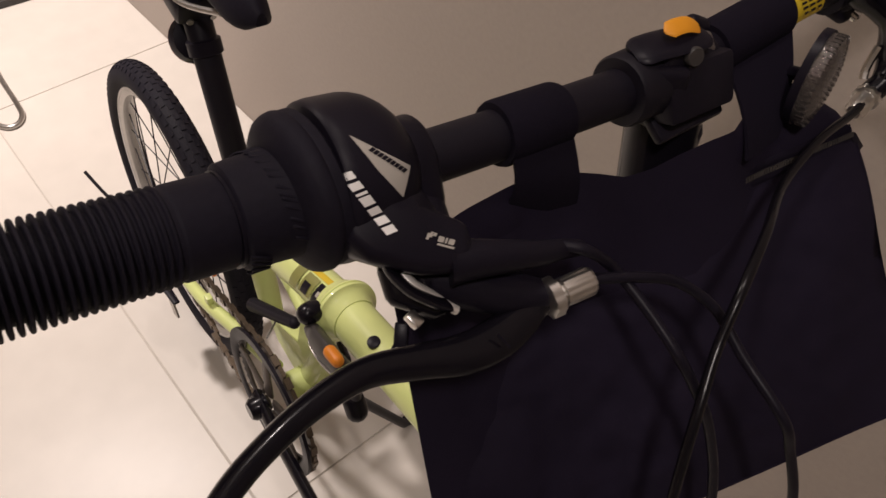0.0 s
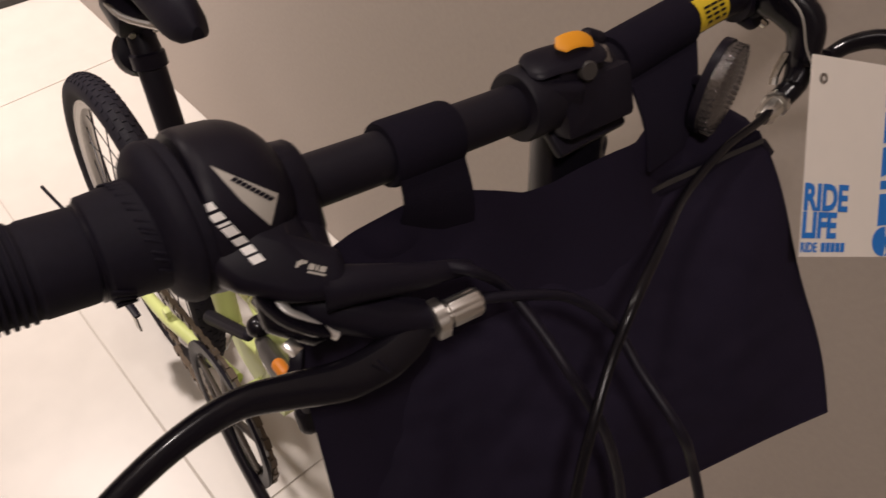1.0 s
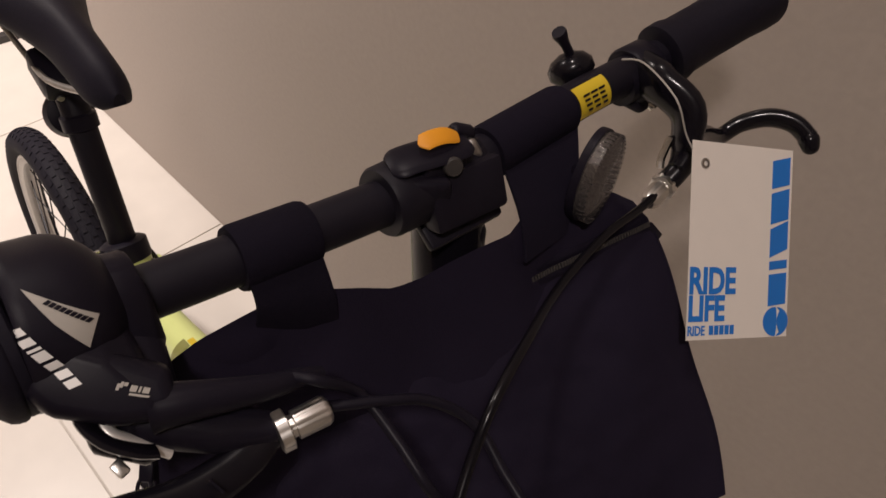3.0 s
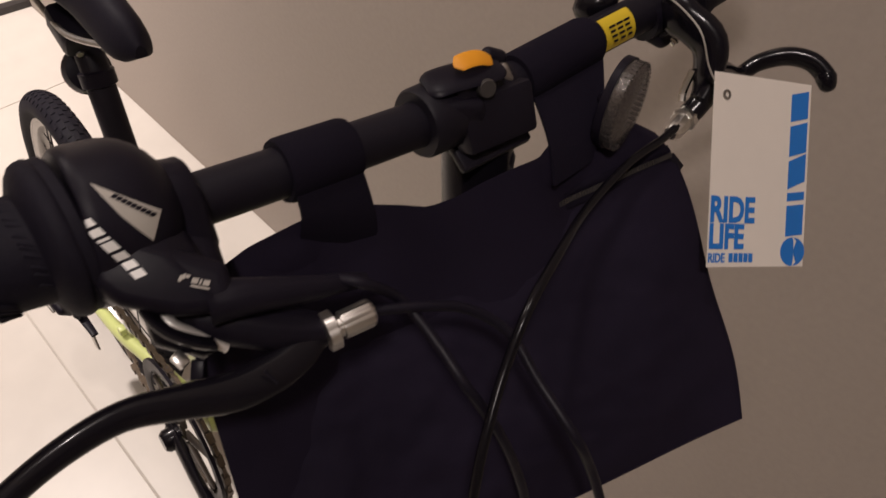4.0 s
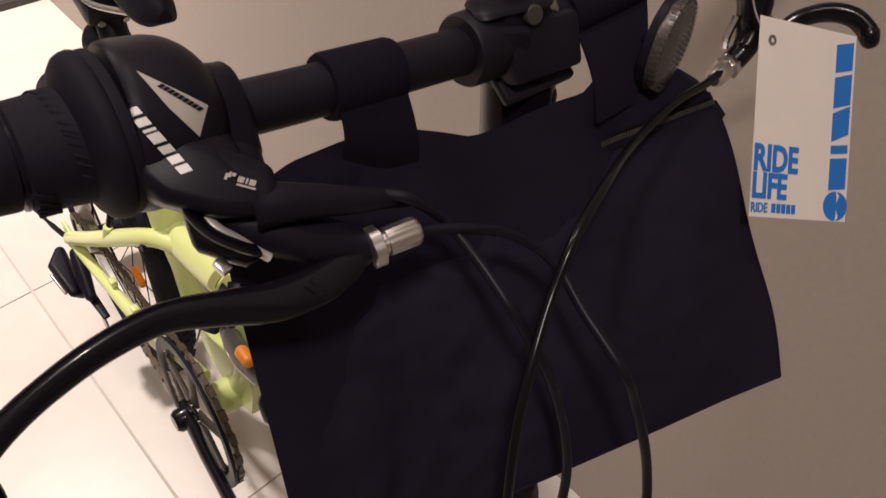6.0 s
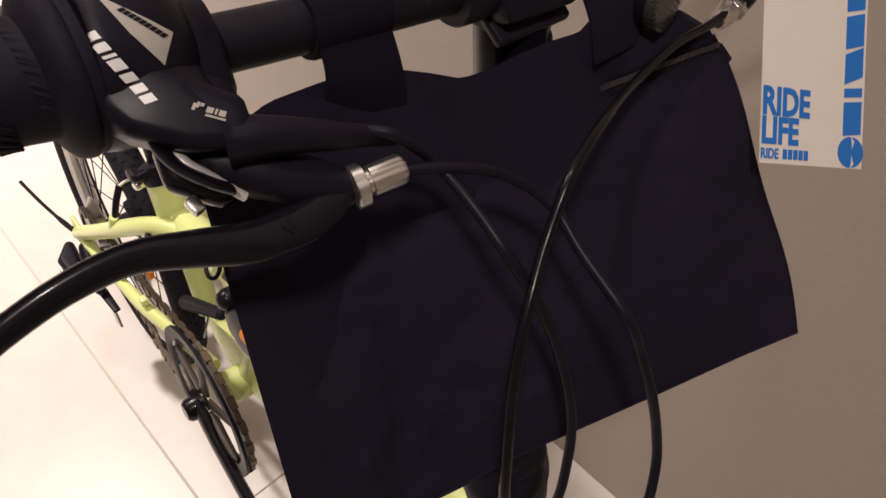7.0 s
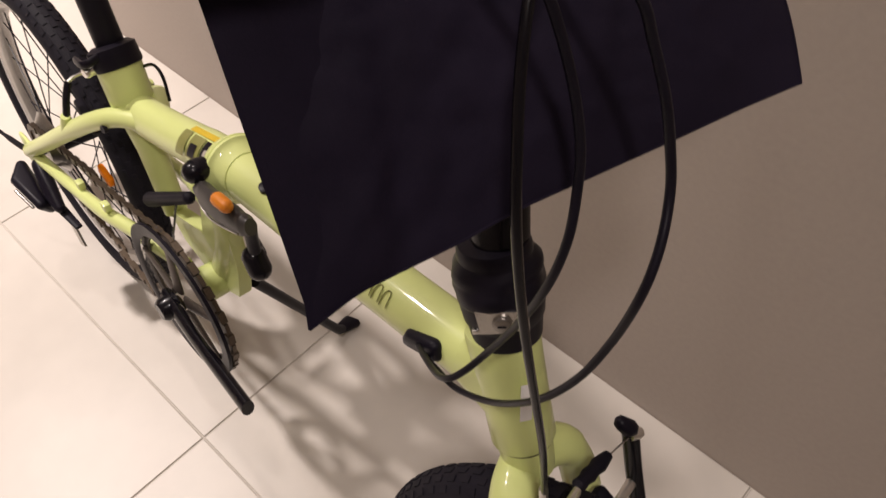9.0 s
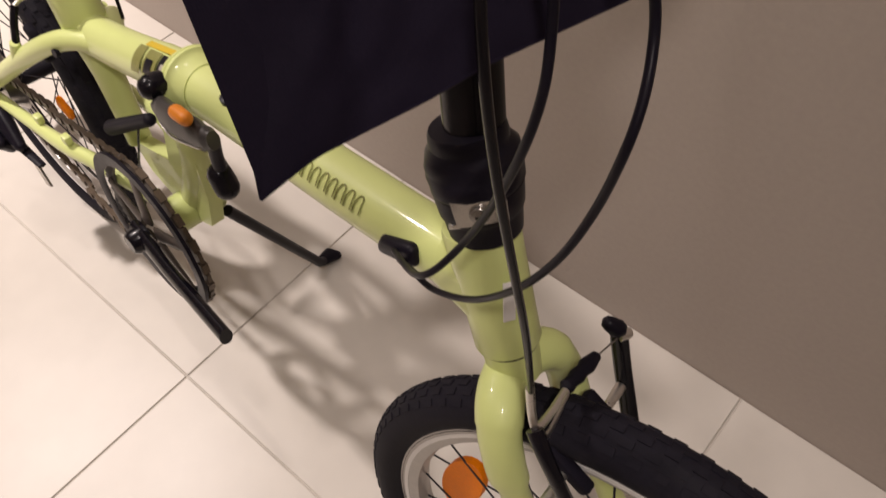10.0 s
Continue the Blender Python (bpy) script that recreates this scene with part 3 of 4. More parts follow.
PLATE, PX, PO = K(.4316, -.0215, .6240), BIKE.to_3x3() @ V((.0229, .0186, .0067)), BIKE.to_3x3() @ V((.60, -.77, .20))
clip = part("sleeve_clip", slab([(-.0105, -.0080), (-.0125, .0090), (-.0030, .0068), (.0010, .0080), (.0185, .0080), (.0185, -.0050), (.0010, -.0078), (-.0050, -.0082)], axes(PLATE, PX, PO), .0016), M_SILVER, post, "silver clamp plate with a screw")
part("clip_screw", lathe(PLATE + PO * .0015 + PX.normalized() * .0030, PLATE + PO * .0050 + PX.normalized() * .0030, [(0, .0060), (.3, .0060), (.35, .0052), (.9, .0050), (1, .0040)], 20), M_STEEL, clip)
part("screw_slot", box(axes(PLATE + PO * .0050 + PX.normalized() * .0030, PX + PO * .01, PO), .0050, .0012, .0008, 0), M_PLASTIC, clip)
part("clip_lug", box(axes(PLATE - PX.normalized() * .0115 - PO * .0025 - V((0, 0, .0130)), PX, PO), .0070, .0032, .0030, .0006), M_SILVER, clip)
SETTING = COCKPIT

# handlebar
BAR = [(.2225, -.230, .9480), (.2390, -.08, .9200), (.2506, .02, .9064), (.2629, .13, .8959), (.2668, .19, .8905), (.268, .30, .8905), (.2745, .375, .8940), (.2870, .462, .9130)]
bar_curve = spline(BAR, 6)


def bar(y, fwd=0.0, up=0.0):
    """A place on the handlebar at y, or off its axis."""
    for a, b in zip(BAR, BAR[1:]):
        if y <= b[1] or b is BAR[-1]:
            t = (y - a[1]) / (b[1] - a[1])
            p = V(a).lerp(V(b), t)
            d = (V(b) - V(a)).normalized()
            f = V((d.y, -d.x, 0)).normalized()
            return p + f * fwd + f.cross(d) * up
    return None


handlebar = part("handlebar", sweep(bar_curve, .0123, 28), M_MATT, bike, "matt black handlebar")


def grip(y0, y1, n):
    prof = [(0, .0150), (.02, .0160)]
    for i in range(n):
        p = .03 + .84 * i / n
        top = .0194 - .0006 * p
        root = .0150 + .0030 * max(0, (p - .55) / .32)
        prof += [(p, root), (p + .08 / n, top - .0003), (p + .16 / n, top), (p + .36 / n, top), (p + .44 / n, top - .0003), (p + .52 / n, root), (p + .98 / n, root)]
    prof += [(.88, .0184), (.985, .0186), (.995, .0184), (1, .016)]
    return lathe(bar(y0), bar(y1), prof, 44)


right_grip = part("grip", grip(-.225, -.0690, 42), M_RUBBER, bike, "finely ribbed black rubber grip with deep fins", 25)
part("grip_washer", lathe(bar(-.0690), bar(-.0676), [(0, .0160), (0, .0192), (1, .0192), (1, .0160)], 36), M_PLASTIC, right_grip)
part("grip", lathe(bar(.372), bar(.470), [(0, .0185), (.01, .0212), (.10, .0214), (.16, .0198), (.40, .0194), (.70, .0200), (.86, .0212), (.95, .0212), (.985, .0200), (1, .0160)], 32), M_RUBBER, bike, "black rubber grip")

# twist shifter
shifter = part("twist_shifter", lathe(bar(-.0315, -.0019, .0023), bar(.0105, -.0012, .0012), [(0, .0200), (0, .0322), (.03, .0334), (.12, .0340), (.42, .0340), (.52, .0333), (.62, .0318), (.72, .0292), (.81, .0258), (.90, .0210), (.97, .0165), (1, .0125)], 64), M_PLASTIC, bike, "black twist shifter with white and silver marks")
part("twist_ring", lathe(bar(-.0480, -.0006, .0012), bar(-.0310, -.0014, .0020), [(0, .0205), (.04, .0235), (.16, .0285), (.30, .0316), (.44, .0328), (.58, .0332), (.66, .0329), (.70, .0322), (.76, .0325), (.92, .0325), (1, .0310), (1, .02)], 64), M_RUBBER, shifter, "soft rubber twist collar")
twist = lathe(bar(-.0675), bar(-.0440, 0, .0010), [(0, .0165), (.02, .0200), (.06, .0212), (.5, .0218), (.85, .0226), (1, .0232), (1, .018)], 56)
part("twist_grip", twist, M_RUBBER, shifter, "rubber twist grip with slanted raised flecks")
for i in range(40):
    a = 2 * math.pi * (i * .382 % 1)
    y = -.0640 + .0175 * ((i * .618) % 1)
    r = .0216 + (y + .0735) * .05
    c = bar(y, r * math.cos(a), r * math.sin(a))
    d = (bar(y + .01) - bar(y)).normalized()
    out = (c - bar(y)).normalized()
    part("raised_fleck", box(axes(c, d + d.cross(out) * .55, out), .010, .0016, .0010, .0005, None, 1), M_RUBBER, shifter)
# the face that carries the marks flows down into the cable outlet
FACE_N = V((.56, -.208, .802)).normalized()
FACE = [V(p) for p in ((.2600, -.0330, .9330), (.2747, -.0370, .9228), (.2832, -.0352, .9176), (.2926, -.0269, .9132), (.3006, -.0154, .9106), (.3050, -.0040, .9100), (.3045, .0020, .9115), (.2985, .0042, .9160), (.2911, -.0013, .9200), (.2823, -.0082, .9252))]
mid_face = V((.2860, -.0180, .9205))


def cheek(pts, r, deep):
    return [(p + (mid_face - p).normalized() * r * .8 - FACE_N * (r + deep), r) for p in pts]


lower = hull(cheek(FACE[:6] + [FACE[9]], .0065, 0) + cheek([FACE[1], FACE[3], FACE[9]], .007, .012) + [(bar(-.020, .010, -.004), .020), (bar(-.010, .008, -.002), .019)], n=14)
hull(cheek(FACE[2:], .0055, .0005) + cheek([FACE[4], FACE[7], FACE[9]], .006, .010), lower, 14)
tree_b = BVHTree.FromBMesh(lower)
part("housing", lower, M_PLASTIC, shifter, "black shifter housing")
outlet = spline([(.2975, -.0045, .9030), (.3030, .0060, .9030), (.3085, .0200, .8998), (.3125, .0350, .8940), (.3142, .0500, .8870), (.3155, .0620, .8800)], 5)
part("cable_outlet", sweep(outlet, [.0102 - .0066 * (i / 25) ** .75 for i in range(26)], 18), M_PLASTIC, shifter)

# thin printed marks, laid on the housing
drum = lathe(bar(-.0315, -.0019, .0023), bar(.0105, -.0012, .0012), [(0, .0322), (.03, .0334), (.12, .0340), (.42, .0340), (.52, .0333), (.62, .0318), (.72, .0292), (.81, .0258), (.90, .0210), (.97, .0165), (1, .0125)], 64)
tree_a = BVHTree.FromBMesh(drum)
PRINT = V((.66, -.30, .69)).normalized()


def lay(quads, m, bm=None, n=4, lift=.0005):
    """Print flat four-sided shapes on to the housing."""
    bm = bm or bmesh.new()
    for q in quads:
        q = [V((x, y, 0)) for x, y in q]
        grid = []
        for i in range(n + 1):
            row = []
            for j in range(n + 1):
                u, v = i / n, j / n
                p = m @ ((q[0] * (1 - u) + q[1] * u) * (1 - v) + (q[3] * (1 - u) + q[2] * u) * v)
                hits = [h for h in (t.ray_cast(p + PRINT * .05, -PRINT) for t in (tree_a, tree_b)) if h[0] is not None]
                hit = min(hits, key=lambda h: h[3])[0] if hits else p
                row.append(bm.verts.new(hit + PRINT * lift))
            grid.append(row)
        for a, b in zip(grid, grid[1:]):
            for k in range(n):
                bm.faces.new((a[k], b[k], b[k + 1], a[k + 1]))
    return bm


ALONG = (V((.2857, -.0250, .9185)) - V((.2626, -.0300, .9332))).normalized()
mm = axes(V((.2606, -.0310, .9345)), ALONG, FACE_N) @ pose(-.0023, .0031, 0)
for k in range(7):
    x, w = (0, .0046, .0092, .0112, .0168, .0214, .0258)[k], (.0032, .0033, .0012, .0042, .0033, .0033, .0034)[k]
    part("white_mark", lay([[(x, -.0018), (x + w, -.0018), (x + w + .0014, .0026), (x + .0014, .0026)]], mm, n=5), M_WHITE, shifter, "white maker's mark as a plain block")
pm = axes(V((.2507, -.0206, .9440)), V((.2794, -.0121, .9261)) - V((.2507, -.0206, .9440)), FACE_N)
part("silver_panel", lay([[(.0004, .0008), (.0172, -.0002), (.0176, .0080), (.0086, .0042)], [(.0172, -.0002), (.0318, .0006), (.0252, .0112), (.0176, .0080)]], pm, n=8), M_SILVERINK, shifter, "silver-grey triangular panel with a dark printed bar")
word = bmesh.new()
for k in range(9):
    x = .0090 + k * .0018
    y = .0022 + k * .00055
    lay([[(x, y), (x + .0015, y + .0005), (x + .0018, y + .0026), (x + .0003, y + .0021)]], pm, word, 2, .0008)
part("dark_print", word, M_PLASTIC, shifter)
ms = axes(V((.2925, -.0138, .9170)), V((.3008, -.0044, .9130)) - V((.2925, -.0138, .9170)), FACE_N) @ pose(.0006, .0018, 0)
small = bmesh.new()
for x, y, w, h in ((-.0008, .0000, .0011, .0026), (.0004, .0012, .0010, .0022), (.0016, .0020, .0014, .0013), (.0040, .0004, .0024, .0022), (.0070, .0004, .0008, .0022), (.0084, .0004, .0024, .0022), (.0040, -.0010, .0072, .0008)):
    lay([[(x, y), (x + w, y), (x + w + .0003, y + h), (x + .0003, y + h)]], ms, small, 2)
part("grey_mark", small, M_SILVERINK, shifter)

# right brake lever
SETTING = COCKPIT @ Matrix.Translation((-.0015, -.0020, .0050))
LN = V((.401, .042, .915)).normalized()
perch = part("brake_lever", hull([(bar(.010, 0, 0), (.018, .008, .018)), (bar(.018, .0, 0), (.017, .005, .017)), (bar(.014, .018, -.012), .010)], n=12), M_PLASTIC, bike, "glossy black brake lever with a silver cable adjuster")
part("clamp_band", lathe(bar(.003), bar(.0195), [(0, .0125), (0, .0155), (.1, .0168), (.9, .0168), (1, .0155), (1, .0125)], 28), M_PLASTIC, perch)
arm = hull([(bar(.012, .012, -.010), .012), (V((.292, -.006, .884)), .0120), (V((.296, .000, .882)), .0105)], n=12)
hull([(V((.292, -.006, .884)), .0120), (V((.302, .004, .880)), .010), (V((.312, .014, .8765)), .0090), (V((.322, .032, .8715)), .0075)], arm, 12)
part("perch_arm", arm, M_PLASTIC, perch)
blade = [V(p) - LN * .004 for p in ((.3330, -.1275, .8765), (.3262, -.1262, .8795), (.3205, -.1170, .8812), (.3154, -.1000, .8828), (.3117, -.0760, .8836), (.3120, -.0520, .8822), (.3190, -.0310, .8783), (.3262, -.0120, .8743), (.3285, .0060, .8725), (.3275, .0210, .8725), (.3255, .0330, .8725))]
w = [.0044, .0052, .0052, .0052, .0056, .0062, .0074, .0088, .0092, .0085, .0060]
ws = [w[min(i // 5, 9)] + (w[min(i // 5 + 1, 10)] - w[min(i // 5, 9)]) * (i % 5) / 5 for i in range(51)]
part("lever_blade", sweep(spline(blade, 5), [(q, .0055) for q in ws], 16, up=LN), M_GLOSS, perch, "curved glossy black lever blade")
part("lever_tip", hull([(V((.3330, -.1275, .8740)), .0062), (V((.3380, -.1278, .8722)), .0058)], n=10), M_GLOSS, perch)
part("pivot_line", sweep([V((.3290, .0010, .8790)), V((.3350, .0030, .8745))], .0006, 6), M_PLASTIC, perch)
part("reach_plate", sweep(spline([(.2830, -.0205, .9030), (.2880, -.0235, .8990), (.2975, -.0215, .8945), (.3040, -.0150, .8885), (.3060, -.0090, .8830)], 5), [(.0022, .0065)] * 21, 12, up=(.4, -.6, .7)), M_GLOSS, perch)
BACK_OFF = V((.0015, .0020, -.0050))
part("bright_edge", sweep(spline([V(p) + BACK_OFF for p in ((.2800, -.0180, .9030), (.2840, -.0196, .9000), (.2945, -.0205, .8985), (.3005, -.0140, .8915), (.3075, -.0060, .8825))], 5), [(.0022, .0030)] * 21, 12, up=(.3, -.7, .6)), M_BRIGHT, perch, "bright metal edge")
part("inner_cover", hull([(V((.284, -.019, .890)), .006), (V((.292, -.021, .884)), .006), (V((.302, -.010, .879)), .007), (V((.292, -.004, .886)), .007)], n=10), M_GLOSS, perch)
part("pinch_nut", box(axes((.3035, -.0220, .8795), (1, .2, -.3), LN), .007, .005, .005, .001), M_SILVER, perch)
part("reach_screw", box(axes((.3065, .0115, .8905), (.3, .9, -.1), LN), .0050, .0030, .0028, .0006), M_SILVER, perch)
NUT, END = V((.3265, .0335, .8715)), V((.3318, .0575, .8730))
ND = (END - NUT).normalized()
part("adjuster_nut", lathe(NUT, NUT + ND * .0058, [(0, .0080), (.1, .0092), (.9, .0092), (1, .0082)], 36, wave=lambda k: 1 if k % 6 < 4 else .93), M_SILVER, perch, "notched silver lock nut")
part("adjuster_barrel", lathe(NUT + ND * .0058, END, [(0, .0050), (.12, .0050), (.14, .0066), (.85, .0068), (.95, .0060), (1, .0042)], 48, wave=lambda k: 1 if k % 4 < 2 else .94), M_SILVER, perch, "ribbed silver cable barrel")

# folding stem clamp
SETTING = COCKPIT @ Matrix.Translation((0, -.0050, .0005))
SB = (bar(.20) - bar(.16)).normalized()
stemclamp = part("stem_clamp", lathe(bar(.1450), bar(.2080), [(0, .0125), (0, .0178), (.03, .0190), (.2, .0193), (.8, .0188), (.97, .0182), (1, .0170), (1, .0125)], 40), M_MATT, bike, "black hinged handlebar clamp with a quick-release lever")
part("front_jaw", box(axes(bar(.1880, .0150, .0010), SB, (.85, -.1, .5)), .048, .030, .016, .0035), M_PLASTIC, stemclamp)
part("lower_jaw", box(axes(bar(.1880, .0140, -.0150), SB, (.45, -.05, .9)), .050, .026, .007, .0025), M_PLASTIC, stemclamp)
part("jaw_slope", hull([(bar(.1560, .006, .012), .006), (bar(.1600, .012, -.002), .005), (bar(.1760, .018, -.010), .004), (bar(.1720, .014, .012), .005)], n=10), M_PLASTIC, stemclamp)
part("collar", lathe(V((.2690, .1860, .866)), V((.2676, .1870, .882)), [(0, .0200), (.15, .0220), (.8, .0224), (1, .0210)], 36), M_MATT, stemclamp)
qr = part("quick_release", sweep(spline([bar(.1500, -.004, .0190), bar(.1620, -.001, .0225), bar(.1800, .003, .0245), bar(.1960, .004, .0240)], 4), [(.0065, .0016), (.009, .0022)] + [(.0105, .0026)] * 9 + [(.009, .0024), (.007, .002)], 14, up=(0, 0, 1)), M_PLASTIC, stemclamp, "black quick-release lever with an orange tip")
part("orange_tip", sweep(spline([bar(.1640, .0000, .0305), bar(.1710, .0005, .0325), bar(.1800, .0015, .0322), bar(.1880, .0030, .0290)], 4), [(.0010, .0005), (.0028, .0007)] + [(.0048, .0008)] * 7 + [(.0046, .0008), (.0042, .0008), (.0036, .0008), (.0030, .0006)], 14, up=(.3, -.2, 1)), M_TAB, qr, "flat orange lever tip")
part("pin_cheek", hull([(bar(.1660, .006, .0200), .0035), (bar(.1880, .007, .0200), .0035), (bar(.1640, .010, .0060), .0035), (bar(.1880, .012, .0060), .0035)], n=10), M_PLASTIC, qr)
part("pivot_pin", lathe(bar(.1785, .0105, .0200), bar(.1770, .0150, .0222), [(0, .0052), (.8, .0052), (1, .0044)], 24), M_GREY, qr, "grey metal pivot pin")
part("knuckle", hull([(bar(.1960, -.004, .0255), .0045), (bar(.2030, -.002, .0220), .0045)], n=10), M_PLASTIC, qr)
part("bright_link", hull([(bar(.2000, .004, .0190), .0042), (bar(.2025, .008, .0120), .0040)], n=10), M_STEEL, qr)
part("hinge_knob", lathe(bar(.1960, .0170, -.0200), bar(.1960, .0200, -.0500), [(0, .005), (.15, .0055), (.3, .0085), (.4, .0095), (.8, .0095), (.9, .008), (1, .006)], 18), M_PLASTIC, stemclamp)


def letters(body, size, m, bm=None, bold=0.0):
    """Words in the built-in font, laid into the plane of m."""
    bm = bm or bmesh.new()
    cu = bpy.data.curves.new("letters", "FONT")
    cu.body, cu.size, cu.extrude, cu.offset, cu.resolution_u = body, size, .00015, bold, 3
    ob = bpy.data.objects.new("letters", cu)
    scene.collection.objects.link(ob)
    bpy.context.view_layer.update()
    me = bpy.data.meshes.new_from_object(ob.evaluated_get(bpy.context.evaluated_depsgraph_get()))
    own = bmesh.new()
    own.from_mesh(me)
    own.transform(m)
    merge(bm, own)
    bpy.data.objects.remove(ob)
    bpy.data.curves.remove(cu)
    bpy.data.meshes.remove(me)
    return bm


part("lever_word", letters("OPEN", .0036, axes(bar(.1650, .0152, .0128), SB, (.85, -.2, .45)), bold=.00005), M_SILVERINK, qr)

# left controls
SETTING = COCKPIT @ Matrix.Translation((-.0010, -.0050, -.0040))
part("left_clamp", lathe(bar(.348), bar(.368), [(0, .0125), (0, .0175), (.1, .0188), (.9, .0188), (1, .0175), (1, .0125)], 28), M_PLASTIC, bike)
left = part("left_brake_lever", sweep(spline([bar(.356, .004, .004), bar(.352, .022, .008), (.3165, .3520, .8940), (.3270, .3470, .8750), (.3325, .3400, .8640), (.3320, .3310, .8560)], 5), [(.010, .015)] * 6 + [(.009, .0135)] * 10 + [(.008, .0105)] * 5 + [(.0075, .0075)] * 5, 14, up=(0, 0, 1)), M_GLOSS, bike, "black brake lever with a silver adjuster")
part("lever_blade", sweep(spline([(.3230, .3640, .8700), (.3200, .3900, .8560), (.3205, .4240, .8360), (.3260, .4400, .8445), (.3385, .4530, .8525), (.3540, .4600, .8545), (.3680, .4610, .8500)], 5), [(.0055, .0075)] * 31, 12, up=(0, 0, 1)), M_GLOSS, left)
part("lever_tip", hull([(V((.3690, .4605, .8490)), .0075), (V((.3720, .4595, .8465)), .0065)], n=10), M_GLOSS, left)
part("left_adjuster", lathe((.3320, .3290, .8545), (.3350, .3055, .8555), [(0, .0085), (.22, .0085), (.24, .0060), (.30, .0060), (.32, .0068), (.85, .0064), (1, .0042)], 40, wave=lambda k: 1 if k % 4 < 2 else .93), M_SILVER, left, "ribbed silver cable barrel")
part("inner_link", sweep(spline([(.3180, .3420, .8780), (.3200, .3360, .8660), (.3230, .3330, .8600)], 4), .0028, 8), M_SILVER, left)
SETTING = COCKPIT @ Matrix.Translation((0, .0040, -.0050))
bell = part("bell", lathe(bar(.3090, -.016, .000), bar(.3090, -.030, .014), [(0, .010), (.3, .0150), (.6, .0150), (.85, .011), (1, .004)], 24), M_GLOSS, bike, "small black bell with a thumb striker")
part("striker", sweep(spline([bar(.3090, -.024, .014), bar(.3040, -.028, .024), bar(.2995, -.031, .033)], 4), [.0032, .0030, .0030, .0030, .0032, .0036, .0044, .0050, .0046], 10), M_PLASTIC, bell)
part("bell_band", lathe(bar(.330), bar(.339), [(0, .0125), (0, .0150), (1, .0150), (1, .0125)], 24), M_PLASTIC, bell)
part("band_lug", hull([(bar(.3380, .006, -.0110), .0055), (bar(.3450, .012, -.0160), .0050), (bar(.3520, .012, -.0160), .0045)], n=10), M_PLASTIC, bell)
part("band_screw", lathe(bar(.3520, .0140, -.0150), bar(.3540, .0190, -.0170), [(0, .0042), (.8, .0042), (1, .0032)], 14), M_SILVER, bell)
SETTING = COCKPIT
sticker = sweep([bar(.2845), bar(.3120)], .0127, 40, cap=False)
kill = [f for f in sticker.faces if (f.calc_center_median() - bar(.2985)).dot(V((.75, -.25, .62)).normalized()) < .0086]
bmesh.ops.delete(sticker, geom=kill, context="FACES")
label = part("caution_sticker", sticker, M_YELLOW, bike, "yellow caution sticker with black lettering")
mm = axes(bar(.2838, .0100, .0082), (bar(.32) - bar(.30)), (.775, -.05, .63))
cau = bmesh.new()
for k in range(4):
    for a, b in ((.0040, .0095), (.0105, .0165), (.0175, .0230)):
        slab([(a + .0004 * k, .0046 - k * .0030), (b - .0006 * (k % 2), .0046 - k * .0030), (b - .0006 * (k % 2), .0032 - k * .0030), (a + .0004 * k, .0032 - k * .0030)], mm @ pose(0, 0, .0002), .0002, cau)
part("black_print", cau, M_PLASTIC, label)

# front reflector on its bracket
RC, RA = V((.3165, .2600, .8835)), V((-.0127, .0300, .0427)).normalized()
RN = V((.944, .132, .188)).normalized()
rm = axes(RC, RA, RN)


def oval(sx, sy, z0, z1, bm=None, n=40, dome=0.0):
    bm = bm or bmesh.new()
    rings = []
    for k, (z, q) in enumerate(((z0, 1), (z1, 1), (z1 + dome * .6, .8), (z1 + dome, .45))):
        rings.append([bm.verts.new(rm @ V((sx * q * math.cos(2 * math.pi * i / n), sy * q * math.sin(2 * math.pi * i / n), z))) for i in range(n)])
    for a, b in zip(rings, rings[1:]):
        for i in range(n):
            bm.faces.new((a[i], a[(i + 1) % n], b[(i + 1) % n], b[i]))
    bm.faces.new(rings[0][::-1])
    bm.faces.new(rings[-1])
    return bm


refl = part("front_reflector", oval(.0268, .0182, -.006, .003, dome=.004), M_LENS, bike, "clear oval front reflector with prism ribs")
part("reflector_back", oval(.0278, .0192, -.0085, -.0035), M_PLASTIC, refl)
ribs = bmesh.new()
for i in range(44):
    a = 2 * math.pi * i / 44
    box(rm @ pose(.0264 * math.cos(a), .0178 * math.sin(a), .0014, 0, 0, math.degrees(a)), .0012, .0008, .0050, 0, ribs)
part("rib", ribs, M_LENS, refl, "row of clear ribs round the rim")
prisms = bmesh.new()
for i in range(-8, 9):
    for j in range(-5, 6):
        if (i / 8.6) ** 2 + (j / 5.6) ** 2 < .92:
            q = (i / 8.6) ** 2 + (j / 5.6) ** 2
            box(rm @ pose(i * .0029, j * .0027, .0068 - .0036 * q, 45, 35, 0), .0017, .0017, .0017, 0, prisms)
part("prisms", prisms, M_LENS, refl)
part("bracket", sweep(spline([bar(.268, .010, -.012), bar(.268, .022, -.020), RC - RN * .008], 4), [(.006, .004)] * 9, 10, up=(0, 0, 1)), M_PLASTIC, refl)

